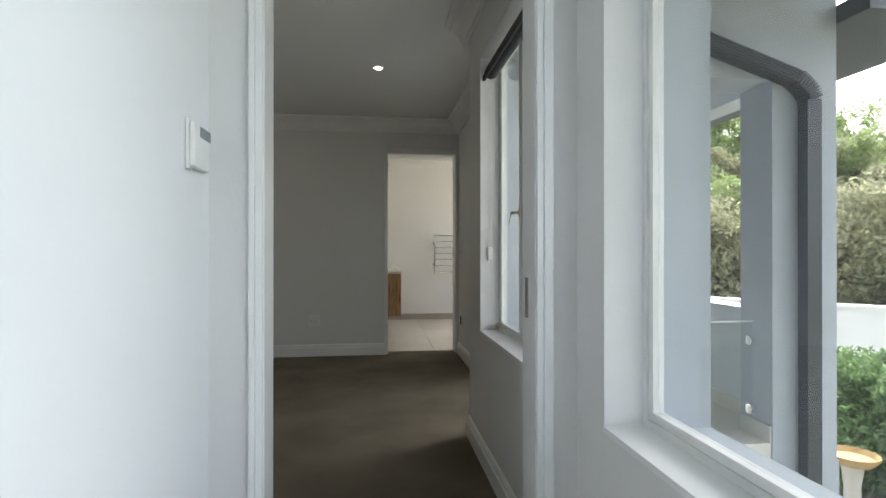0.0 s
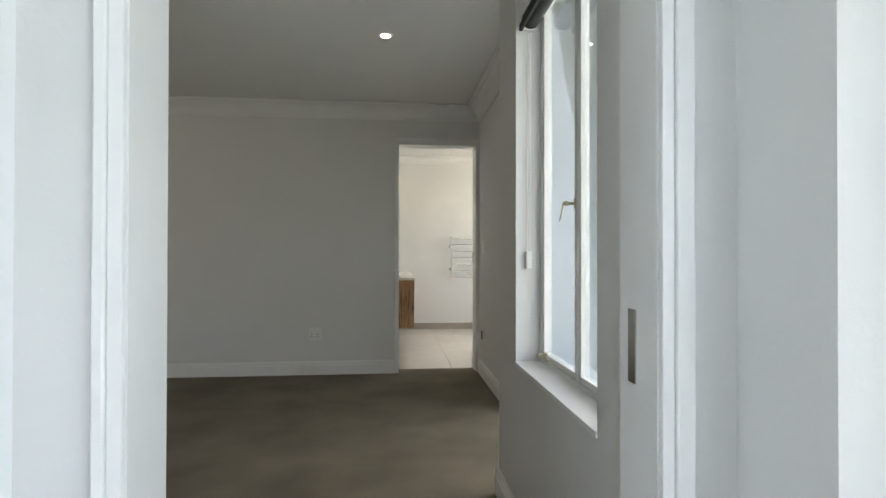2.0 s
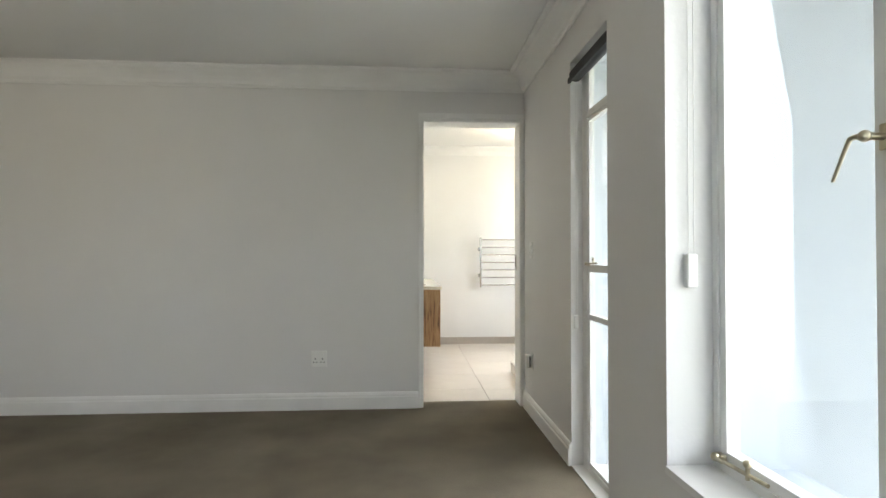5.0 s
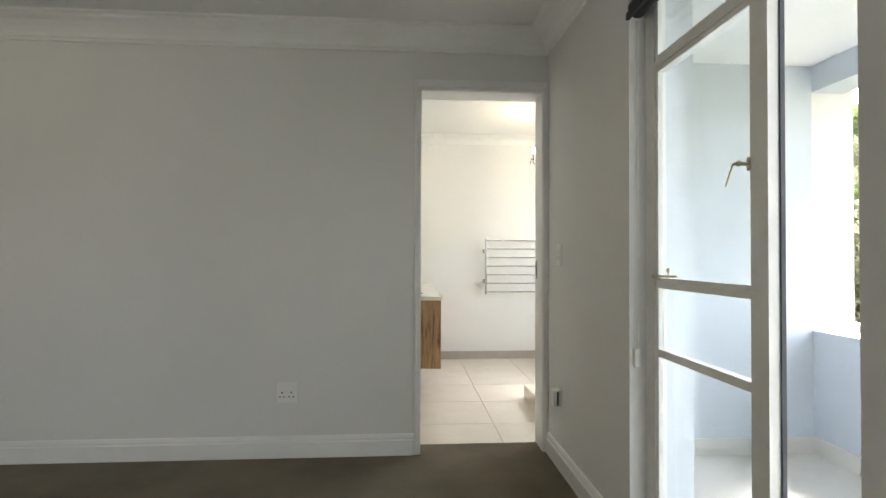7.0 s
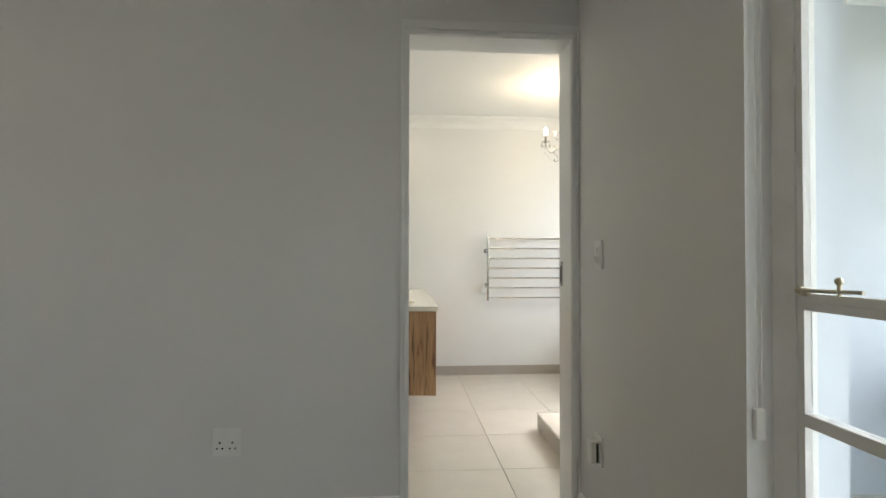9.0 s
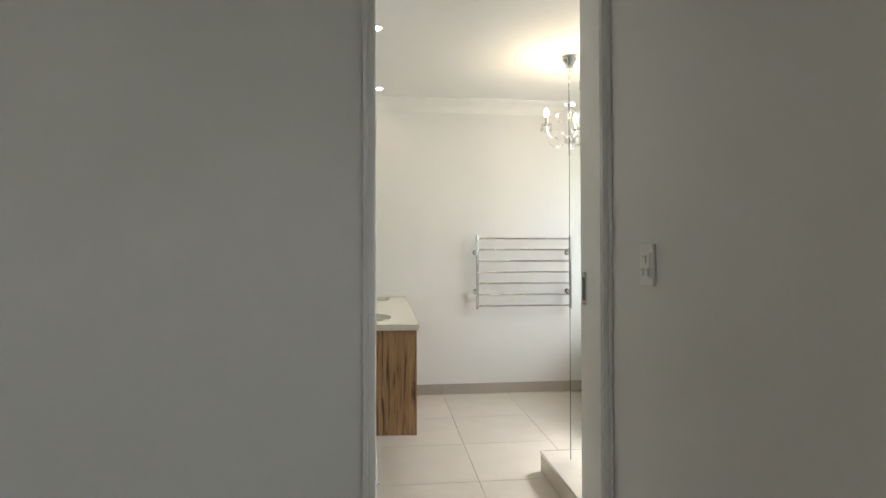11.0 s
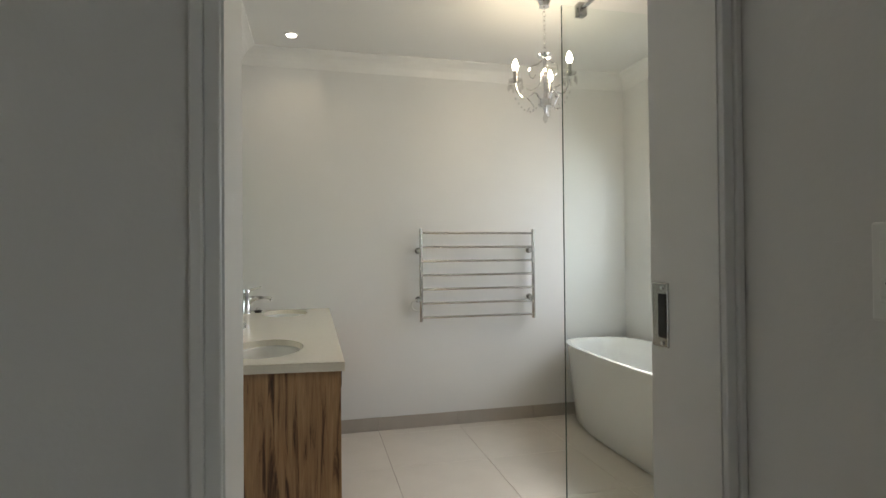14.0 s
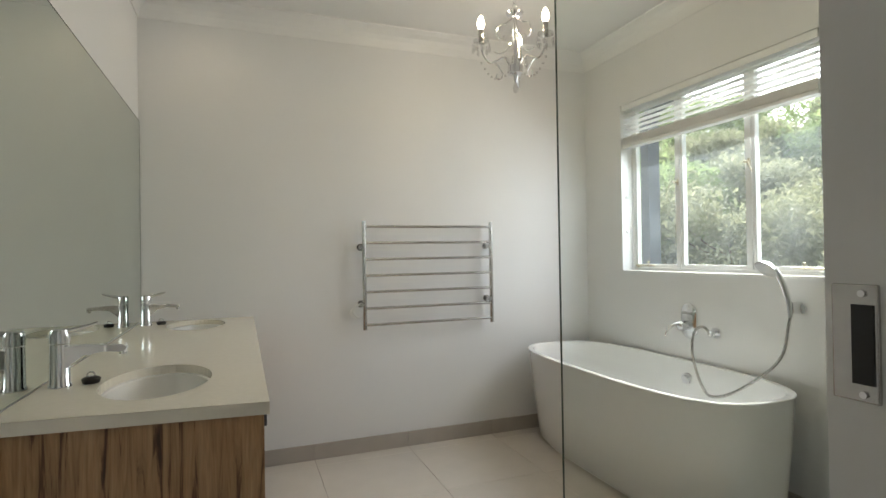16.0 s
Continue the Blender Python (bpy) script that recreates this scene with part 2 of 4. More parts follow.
def tube(bm, pts, r, seg=8):
    pts = [Vector(p) for p in pts]
    rings = []
    up = Vector((0, 0, 1))
    for i, p in enumerate(pts):
        d = (pts[min(i + 1, len(pts) - 1)] - pts[max(i - 1, 0)]).normalized()
        a = d.cross(up)
        a = d.cross(Vector((1, 0, 0))) if a.length < 0.1 else a
        a.normalize()
        b = d.cross(a)
        rr = r(i / (len(pts) - 1)) if callable(r) else r
        rings.append([bm.verts.new(p + rr * (a * math.cos(t) + b * math.sin(t))) for t in [2 * math.pi * k / seg for k in range(seg)]])
    for u, v in zip(rings, rings[1:]):
        for k in range(seg):
            bm.faces.new((u[k], u[(k + 1) % seg], v[(k + 1) % seg], v[k]))
    bm.faces.new(rings[0])
    bm.faces.new(rings[-1][::-1])


def curve(ctrl, n=24):
    """Points of a smooth line through the control points."""
    c = [Vector(p) for p in ctrl]
    c = [2 * c[0] - c[1]] + c + [2 * c[-1] - c[-2]]
    out = []
    for i in range(1, len(c) - 2):
        a, b, d, e = c[i - 1:i + 3]
        m = max(2, n // (len(c) - 3))
        for k in range(m):
            t = k / m
            out.append(0.5 * (2 * b + (d - a) * t + (2 * a - 5 * b + 4 * d - e) * t * t + (3 * b - a - 3 * d + e) * t ** 3))
    out.append(c[-2])
    return out


def lathe(bm, profile, centre, seg=24, sx=1.0, sy=1.0):
    rings = []
    for r, z in profile:
        rings.append([bm.verts.new((centre[0] + r * sx * math.cos(2 * math.pi * k / seg), centre[1] + r * sy * math.sin(2 * math.pi * k / seg), centre[2] + z)) for k in range(seg)])
    for u, v in zip(rings, rings[1:]):
        for k in range(seg):
            bm.faces.new((u[k], u[(k + 1) % seg], v[(k + 1) % seg], v[k]))
    bm.faces.new(rings[0][::-1])
    bm.faces.new(rings[-1])


def prism(bm, profile, p, q, out):
    """A moulding: profile points (out from the wall, up) run from p to q; out is the way off the wall."""
    p, q, out = Vector(p), Vector(q), Vector(out)
    a = [bm.verts.new(p + out * u + Vector((0, 0, w))) for u, w in profile]
    b = [bm.verts.new(q + out * u + Vector((0, 0, w))) for u, w in profile]
    n = len(a)
    for k in range(n):
        bm.faces.new((a[k], a[(k + 1) % n], b[(k + 1) % n], b[k]))
    bm.faces.new(a[::-1])
    bm.faces.new(b)


def part(name, bm, material, parent=None, label="", smooth=False):
    bmesh.ops.recalc_face_normals(bm, faces=bm.faces)
    me = bpy.data.meshes.new(name)
    bm.to_mesh(me)
    bm.free()
    me.materials.append(material)
    if smooth:
        me.shade_smooth()
        me.set_sharp_from_angle(angle=radians(40))
    ob = new(name, me)
    if parent:
        ob.parent = parent
        ob.matrix_parent_inverse = parent.matrix_basis.inverted()
    if label:
        ob["label"] = label
    return ob


def boxes(name, material, spans, parent=None, label="", bevel=0.0):
    bm = bmesh.new()
    for a, b in spans:
        box(bm, a, b, bevel)
    return part(name, bm, material, parent, label)


def rods(name, material, spans, r, parent=None, label="", seg=12):
    bm = bmesh.new()
    for a, b in spans:
        rod(bm, a, b, r, seg)
    return part(name, bm, material, parent, label, True)


def empty(name, at, label, category, group="", kind=""):
    ob = new(name)
    ob.location = at
    ob.empty_display_size = 0.1
    bpy.context.view_layer.update()
    return tagged(ob, label, category, group, kind)


def structure(ob, label, category):
    return tagged(ob, label, category, kind="structure")


# ---- the setting ----
H, HB = 2.47, 2.54
TOP = 2.75
structure(boxes("floor", CARPET, [((-3.4, 2.2, -0.12), (1.18, 6.46, 0.0)), ((-0.2, -1.5, -0.12), (0.95, 2.2, 0.0))]), "taupe cut-pile carpet with soft tread marks", "carpet")
structure(boxes("wall_hall_west", WHITE, [((-0.275, -1.5, 0), (-0.125, 2.08, H))]), "smooth white painted plaster wall of the hall", "wall")
structure(boxes("wall_hall_south", WHITE, [((-0.275, -1.65, 0), (1.10, -1.5, H))]), "white painted plaster end wall", "wall")
def window_wall(x0, x1):
    """The wall with the hall window and the bedroom casement, between two depths."""
    return [((x0, -1.5, 0), (x1, -0.6, H)), ((x0, 1.905, 0), (x1, 2.603, H)), ((x0, 3.445, 0), (x1, 3.77, H)),
            ((x0, -0.6, 0), (x1, 1.905, 0.655)), ((x0, -0.6, 2.10), (x1, 1.905, H)),
            ((x0, 2.603, 0), (x1, 3.445, 0.66)), ((x0, 2.603, 2.12), (x1, 3.445, H))]


structure(boxes("wall_east", PAINT, window_wall(0.85, 0.98)), "pale grey painted plaster wall with two window openings", "wall")
structure(boxes("wall_east_outside", FACADE, window_wall(0.98, 1.13)), "grey painted outer face and window reveals", "wall")
structure(boxes("wall_south", PAINT, [((-3.4, 2.08, 0), (-0.026, 2.2, H)), ((0.78, 2.08, 0), (0.85, 2.2, H)), ((-0.026, 2.08, 2.15), (0.78, 2.2, H))]), "pale painted wall with the bedroom doorway", "wall")
structure(boxes("wall_west", PAINT, [((-3.55, 2.08, 0), (-3.4, 6.47, H))]), "pale grey painted bedroom wall", "wall")
structure(boxes("wall_balcony_side", PAINT, [((1.18, 5.155, -0.1), (1.27, 6.30, TOP)), ((1.18, 3.80, 2.15), (1.27, 5.155, TOP))]), "pale grey painted wall beside the balcony door", "wall")
structure(boxes("wall_balcony_outside", BALCONY, [((1.27, 5.155, -0.1), (1.43, 6.288, TOP)), ((1.27, 3.80, 2.15), (1.43, 5.155, TOP)), ((1.27, 6.288, -0.1), (2.82, 6.30, TOP))]), "pale blue-grey painted balcony walls", "wall")
structure(boxes("wall_north", PAINT, [((-3.4, 6.30, -0.1), (0.389, 6.47, TOP)), ((1.182, 6.30, -0.1), (3.10, 6.47, TOP)), ((0.389, 6.30, 2.15), (1.182, 6.47, TOP))]), "pale grey painted wall with the bathroom doorway", "wall")
structure(boxes("wall_bath_west", BATH_PAINT, [((-0.08, 6.47, -0.1), (0.07, 9.42, TOP))]), "white painted bathroom wall behind the mirror", "wall")
structure(boxes("wall_bath_north", BATH_PAINT, [((0.07, 9.27, -0.1), (2.87, 9.42, TOP))]), "white painted bathroom wall with the towel rail", "wall")
structure(boxes("wall_bath_east", BATH_PAINT, [((2.87, 6.47, -0.1), (3.02, 7.622, TOP)), ((2.87, 8.893, -0.1), (3.02, 9.42, TOP)),
                                              ((2.87, 7.622, -0.1), (3.02, 8.893, 1.03)), ((2.87, 7.622, 2.10), (3.02, 8.893, TOP))]), "white painted bathroom wall with a wide window", "wall")
structure(boxes("ceiling", CEIL, [((-3.4, 2.2, H), (1.18, 6.30, H + 0.1)), ((-0.275, -1.5, H), (1.10, 2.2, H + 0.1))]), "flat pale painted bedroom ceiling", "ceiling")
structure(boxes("ceiling_bath", CEIL, [((0.07, 6.47, HB), (2.87, 9.27, HB + 0.1))]), "flat white bathroom ceiling", "ceiling")

COVE = [(0, 0), (0.012, 0.0), (0.016, 0.012), (0.024, 0.018), (0.03, 0.04), (0.045, 0.066), (0.07, 0.09), (0.10, 0.103), (0.106, 0.115), (0.13, 0.118), (0.13, 0.13), (0, 0.13)]


PLAIN = [(0, 0), (0.006, 0.0), (0.008, 0.008), (0.012, 0.018), (0.022, 0.042), (0.04, 0.066), (0.064, 0.084), (0.09, 0.094), (0.098, 0.096), (0.10, 0.104), (0, 0.104)]


def cornice(name, runs, z, shape, label):
    bm = bmesh.new()
    for p, q, out in runs:
        prism(bm, shape, (*p, z - shape[-1][1]), (*q, z - shape[-1][1]), out)
    return structure(part(name, bm, TRIM), label, "cornice")


cornice("trim_cornice", [((-3.4, 6.30), (1.18, 6.30), (0, -1, 0)), ((1.18, 3.77), (1.18, 6.30), (-1, 0, 0)), ((0.85, 3.77), (1.18, 3.77), (0, 1, 0)),
                         ((0.85, 2.2), (0.85, 3.90), (-1, 0, 0)), ((-3.4, 2.2), (0.85, 2.2), (0, 1, 0)), ((-3.4, 2.2), (-3.4, 6.30), (1, 0, 0))], H, COVE, "white moulded plaster ceiling cornice")
cornice("trim_cornice_bath", [((0.07, 9.27), (2.87, 9.27), (0, -1, 0)), ((2.87, 6.47), (2.87, 9.27), (-1, 0, 0)), ((0.07, 6.47), (0.07, 9.27), (1, 0, 0)), ((0.07, 6.47), (2.87, 6.47), (0, 1, 0))], HB, PLAIN, "white plaster cove cornice")

BASE = [(0, 0), (0.018, 0), (0.018, 0.085), (0.013, 0.092), (0.013, 0.104), (0.007, 0.118), (0, 0.122)]
bm = bmesh.new()
for p, q, out in [((-3.4, 6.30), (0.388, 6.30), (0, -1, 0)), ((1.18, 5.155), (1.18, 6.28), (-1, 0, 0)), ((0.85, 2.2), (0.85, 3.77), (-1, 0, 0)), ((0.832, 3.77), (1.13, 3.77), (0, 1, 0)),
                  ((-3.4, 2.2), (-0.04, 2.2), (0, 1, 0)), ((-3.4, 2.2), (-3.4, 6.3), (1, 0, 0)), ((-0.125, -1.5), (-0.125, 2.08), (1, 0, 0)), ((0.85, -1.5), (0.85, 2.08), (-1, 0, 0))]:
    prism(bm, BASE, (*p, 0.0), (*q, 0.0), out)
structure(part("baseboard", bm, TRIM), "white moulded wooden baseboard", "baseboard")


def door_frame(name, x0, x1, y0, y1, top, right_w, label, crown=0.038):
    """A white door lining with stepped architraves; the opening runs from x0 to x1."""
    d = empty(name, ((x0 + x1) / 2, y0, 0), label, "door frame", kind="structure")
    w = 0.038
    part_boxes = [((x0 - w, y0 - 0.014, 0), (x0 - 0.022, y0, top + crown)), ((x1 + 0.022, y0 - 0.014, 0), (x1 + right_w, y0, top + crown)), ((x0 - 0.022, y0 - 0.014, top + 0.022), (x1 + 0.022, y0, top + crown))]
    boxes("architrave", TRIM, part_boxes, d, bevel=0.003)
    boxes("stop_bead", TRIM, [((x0 - 0.022, y0 - 0.008, 0), (x0 - 0.003, y0 + 0.01, top + 0.003)), ((x1 + 0.003, y0 - 0.008, 0), (x1 + 0.022, y0 + 0.01, top + 0.003)), ((x0 - 0.022, y0 - 0.008, top + 0.003), (x1 + 0.022, y0 + 0.01, top + 0.022))], d, bevel=0.002)
    boxes("jamb", TRIM, [((x0 - w, y0 + 0.002, 0), (x0, y1 + 0.004, top)), ((x1, y0 + 0.002, 0), (x1 + w - 0.002, y1 + 0.004, top))], d)
    boxes("head", TRIM, [((x0 - w, y0 + 0.002, top), (x1 + w - 0.002, y1 + 0.004, top + w))], d)
    return d


hall_door = door_frame("door_1", 0.012, 0.73, 2.08, 2.2, 2.11, 0.05, "white painted timber doorway from hall to bedroom")
bm = bmesh.new()
box(bm, (0.7275, 2.146, 0.905), (0.7305, 2.17, 1.02))
part("strike_plate", bm, SATIN, hall_door, "worn grey steel strike plate")
bath_door = door_frame("door_2", 0.427, 1.145, 6.30, 6.47, 2.115, 0.0345, "white painted pocket-door lining into the bathroom", 0.062)
bm = bmesh.new()
box(bm, (1.141, 6.422, 1.010), (1.146, 6.466, 1.126), 0.002)
lockp = part("lock_case", bm, SATIN, bath_door, "worn steel sliding-door lock plate")
bm = bmesh.new()
box(bm, (1.1395, 6.426, 1.028), (1.1415, 6.446, 1.106))
part("slot", bm, DARK, lockp, "dark finger slot")
bm = bmesh.new()
for z in (1.018, 1.117):
    rod(bm, (1.1385, 6.436, z), (1.142, 6.436, z), 0.0035, 10)
part("screw", bm, CHROME, lockp, "", True)


# ---- steel windows ----
def sash(parent, x, y0, y1, z0, z1, w=0.03, d=0.03, name="sash", rails=(), material=None, glass=None):
    """One glazed leaf in the plane x, with its pane and glazing rails."""
    spans = [((x, y0, z0), (x + d, y0 + w, z1)), ((x, y1 - w, z0), (x + d, y1, z1)), ((x, y0 + w, z0), (x + d, y1 - w, z0 + w)), ((x, y0 + w, z1 - w), (x + d, y1 - w, z1))]
    for za, zb in rails:
        spans.append(((x, y0 + w, za), (x + d, y1 - w, zb)))
    s = boxes(name, material or STEEL, spans, parent)
    edges = [z0 + w] + [z for r in rails for z in r] + [z1 - w]
    for za, zb in zip(edges[::2], edges[1::2]):
        p = boxes("pane", glass or GLASS, [((x + d / 2, y0 + w, za), (x + d / 2 + 0.004, y1 - w, zb))], s, "clear slightly smeared glass")
        p.visible_shadow = False
    return s


def peg_handle(parent, x, y, z, way):
    """A bent brass casement handle on a stile; way is the side along y to which the lever points."""
    bm = bmesh.new()
    box(bm, (x - 0.005, y - 0.007, z - 0.018), (x, y + 0.007, z + 0.018), 0.002)
    rod(bm, (x, y, z), (x - 0.03, y, z), 0.0055, 10)
    ball(bm, (x - 0.031, y, z), 0.0085)
    tube(bm, curve([(x - 0.032, y, z), (x - 0.034, y + way * 0.016, z + 0.001), (x - 0.035, y + way * 0.024, z - 0.008), (x - 0.038, y + way * 0.046, z - 0.055)], 14), lambda t: 0.0046 - 0.0022 * t)
    return part("handle", bm, BRASS, parent, "worn brass lever handle", True)


def stay(parent, x, y, z, way):
    """A casement stay bar lying on the sill with its thumb screw."""
    bm = bmesh.new()
    rod(bm, (x - 0.02, y, z), (x - 0.012, y + way * 0.15, z + 0.004), 0.004, 8)
    box(bm, (x - 0.012, y - 0.012, z - 0.012), (x, y + 0.012, z + 0.006), 0.002)
    rod(bm, (x - 0.016, y + way * 0.10, z - 0.006), (x - 0.016, y + way * 0.10, z + 0.02), 0.004, 8)
    ball(bm, (x - 0.016, y + way * 0.10, z + 0.023), 0.008)
    ball(bm, (x - 0.018, y, z), 0.009)
    return part("stay", bm, BRASS, parent, "brass casement stay with thumb screw", True)


def steel_window(name, x, y0, y1, z0, z1, splits, label, handles=(), stays=(), rails=(), glass=None):
    w = empty(name, (x, (y0 + y1) / 2, z0), label, "window", kind="structure")
    f = 0.018
    spans = [((x - 0.004, y0, z0), (x + 0.036, y0 + f, z1)), ((x - 0.004, y1 - f, z0), (x + 0.036, y1, z1)), ((x - 0.004, y0 + f, z0), (x + 0.036, y1 - f, z0 + f)), ((x - 0.004, y0 + f, z1 - f), (x + 0.036, y1 - f, z1))]
    for s in splits:
        spans.append(((x - 0.004, s - 0.008, z0 + f), (x + 0.036, s + 0.008, z1 - f)))
    boxes("window_frame", STEEL, spans, w)
    edges = [y0 + f] + [e for s in splits for e in (s - 0.008, s + 0.008)] + [y1 - f]
    for a, b in zip(edges[::2], edges[1::2]):
        sash(w, x, a + 0.001, b - 0.001, z0 + f + 0.001, z1 - f - 0.001, 0.02, 0.028, rails=rails, glass=glass)
    for y, z, way in handles:
        peg_handle(w, x - 0.004, y, z, way)
    for y, z, way in stays:
        stay(w, x - 0.004, y, z, way)
    return w


def sill(parent, x0, x1, y0, y1, z):
    return boxes("window_sill", TRIM, [((x0, y0, z - 0.015), (x1, y1, z))], parent, "white painted window sill")


w0 = steel_window("window_1", 0.955, -0.6, 1.905, 0.67, 2.10, [0.2, 1.0], "wide white steel-framed hall window")
sill(w0, 0.846, 0.951, -0.6, 1.905, 0.67)
w1 = steel_window("window_2", 0.955, 2.603, 3.445, 0.675, 2.12, [3.028], "white steel casement window with two panes", [(3.035, 1.27, 1)], [(3.41, 0.705, -1)])
sill(w1, 0.846, 0.951, 2.603, 3.445, 0.675)
wb = steel_window("window_3", 2.96, 7.622, 8.893, 1.04, 2.10, [8.036, 8.50], "white steel three-pane bathroom window", [(8.505, 1.56, 1), (8.04, 1.60, -1)], [(8.84, 1.07, -1), (7.66, 1.07, 1)], glass=HAZY)
sill(wb, 2.862, 2.956, 7.622, 8.893, 1.04)

# balcony door: a fixed light with a transom, and the leaf swung open outwards
fd = empty("door_3", (1.25, 4.46, 0), "white steel balcony door unit with its leaf open", "door", kind="structure")
FX = 1.245
boxes("door_frame", STEEL, [((FX, 5.085, 0), (FX + 0.04, 5.155, 2.15)), ((FX, 3.802, 0), (FX + 0.04, 3.835, 2.15)), ((FX, 4.475, 0), (FX + 0.04, 4.53, 2.15)),
                            ((FX, 3.835, 2.118), (FX + 0.04, 4.475, 2.15)), ((FX, 4.53, 2.118), (FX + 0.04, 5.085, 2.15)),
                            ((FX, 4.53, 1.835), (FX + 0.04, 5.085, 1.856)), ((FX, 3.835, 1.845), (FX + 0.04, 4.475, 1.875)), ((FX, 4.53, 0), (FX + 0.04, 5.085, 0.03))], fd)
boxes("seal", SLATE, [((FX + 0.03, 4.469, 0.0), (FX + 0.0415, 4.4745, 1.845))], fd, "dark outer edge strip")
top_l = sash(fd, FX + 0.004, 4.532, 5.083, 1.858, 2.116, 0.018, 0.028, "fanlight")
top_r = sash(fd, FX + 0.004, 3.837, 4.473, 1.877, 2.116, 0.018, 0.028, "fanlight")
leaf = sash(fd, FX + 0.004, 4.532, 5.083, 1.050, 1.834, 0.018, 0.03, "casement")
sash(fd, FX + 0.004, 4.532, 5.083, 0.032, 1.0495, 0.018, 0.03, "lower_panel", rails=[(0.785, 0.812)])
peg_handle(fd, FX, 4.545, 1.39, 1)
stay(fd, FX, 5.05, 1.075, -1)
LY, LX0, LX1 = 3.80, 1.45, 2.02
d_leaf = boxes("open_leaf", SLATE, [((1.30, LY, 0.01), (1.34, LY + 0.035, 1.84)), ((1.955, LY, 0.01), (2.02, LY + 0.035, 1.84)), ((1.34, LY, 1.79), (1.955, LY + 0.035, 1.84)), ((1.34, LY, 0.01), (1.955, LY + 0.035, 0.06)),
                                    ((1.34, LY, 1.03), (1.955, LY + 0.035, 1.055)), ((1.34, LY, 0.755), (1.955, LY + 0.035, 0.785)), ((1.86, LY, 0.785), (1.955, LY + 0.035, 1.03))], fd, "dark slate painted steel door leaf")
for za, zb, xb in ((0.06, 0.755, 1.955), (0.785, 1.03, 1.86), (1.055, 1.79, 1.955)):
    boxes("pane", GLASS, [((1.34, LY + 0.015, za), (xb, LY + 0.019, zb))], d_leaf).visible_shadow = False
bm = bmesh.new()
box(bm, (1.885, LY - 0.008, 0.80), (1.93, LY, 1.0), 0.004)
rod(bm, (1.907, LY, 0.925), (1.907, LY - 0.05, 0.925), 0.009)
tube(bm, curve([(1.907, LY - 0.05, 0.925), (1.85, LY - 0.055, 0.925), (1.78, LY - 0.05, 0.932)], 8), 0.009)
part("lock_handle", bm, CHROME, d_leaf, "chrome lever handle on a long plate", True)
bm = bmesh.new()
box(bm, (1.903, LY - 0.0095, 0.835), (1.911, LY - 0.0075, 0.86))
part("keyhole", bm, DARK, d_leaf)
structure(boxes("door_sill", TRIM, [((1.18, 3.80, -0.1), (1.43, 5.155, 0.004))]), "white threshold of the balcony door", "threshold")


# ---- balcony and facade ----
structure(boxes("facade_south", FACADE, [((1.131, 3.52, -1.9), (1.45, 3.795, TOP)), ((2.61, 3.52, -1.9), (3.03, 3.795, TOP)), ((1.45, 3.52, 2.10), (2.61, 3.795, TOP)), ((1.45, 3.52, -1.9), (2.61, 3.795, -0.16))]), "grey painted facade with an open balcony bay", "facade")
structure(boxes("facade_lower", FACADE, [((1.10, -1.5, -1.9), (1.14, 3.52, -0.1)), ((3.031, 3.525, -1.9), (3.05, 9.42, -0.16)), ((3.021, 6.475, -0.15), (3.035, 9.42, 1.0))]), "grey painted lower house wall", "facade")
structure(boxes("balcony_floor", PALE_TILE, [((1.43, 3.535, -0.16), (2.82, 6.288, -0.04))]), "pale tiled balcony floor", "floor")
structure(boxes("balcony_parapet", BALCONY, [((2.82, 3.795, -0.16), (3.03, 6.30, 0.70))]), "low pale painted balcony parapet", "parapet")
structure(boxes("balcony_beam", BALCONY, [((2.82, 3.795, 2.16), (3.03, 6.30, TOP))]), "pale painted balcony edge beam", "beam")
structure(boxes("balcony_ceiling", WHITE, [((1.43, 3.795, 2.32), (2.82, 6.288, 2.42))]), "white balcony ceiling", "ceiling")
structure(boxes("balcony_skirting", PALE_TILE, [((1.43, 6.276, -0.04), (2.82, 6.288, 0.06)), ((2.808, 3.80, -0.04), (2.82, 6.276, 0.06)), ((1.43, 5.155, -0.04), (1.442, 6.276, 0.06)), ((2.598, 3.53, -0.04), (2.61, 3.79, 0.06))]), "pale tile skirting round the balcony", "skirting")
structure(boxes("roof_slab", SLATE, [((-3.6, -1.7, TOP), (3.2, 9.6, TOP + 0.12)), ((3.03, 3.3, 2.45), (3.95, 6.6, 2.56))]), "dark flat roof with a deep eave", "roof")
bal = empty("glass_balustrade", (2.0, 3.66, -0.04), "frameless clear glass balustrade with steel clamps", "balustrade")
p = boxes("glass_panel", CLEAR, [((1.47, 3.655, 0.0), (2.59, 3.665, 0.66))], bal)
p.visible_shadow = False
boxes("polished_edge", mat("pale_glass_edge", (0.75, 0.82, 0.80), 0.1), [((1.47, 3.654, 0.66), (2.59, 3.666, 0.666))], bal)
for z in (0.10, 0.52):
    bm = bmesh.new()
    box(bm, (2.555, 3.64, z), (2.612, 3.68, z + 0.055), 0.006)
    rod(bm, (2.575, 3.635, z + 0.027), (2.575, 3.64, z + 0.027), 0.012)
    part("clamp", bm, CHROME, bal, "polished steel glass clamp")


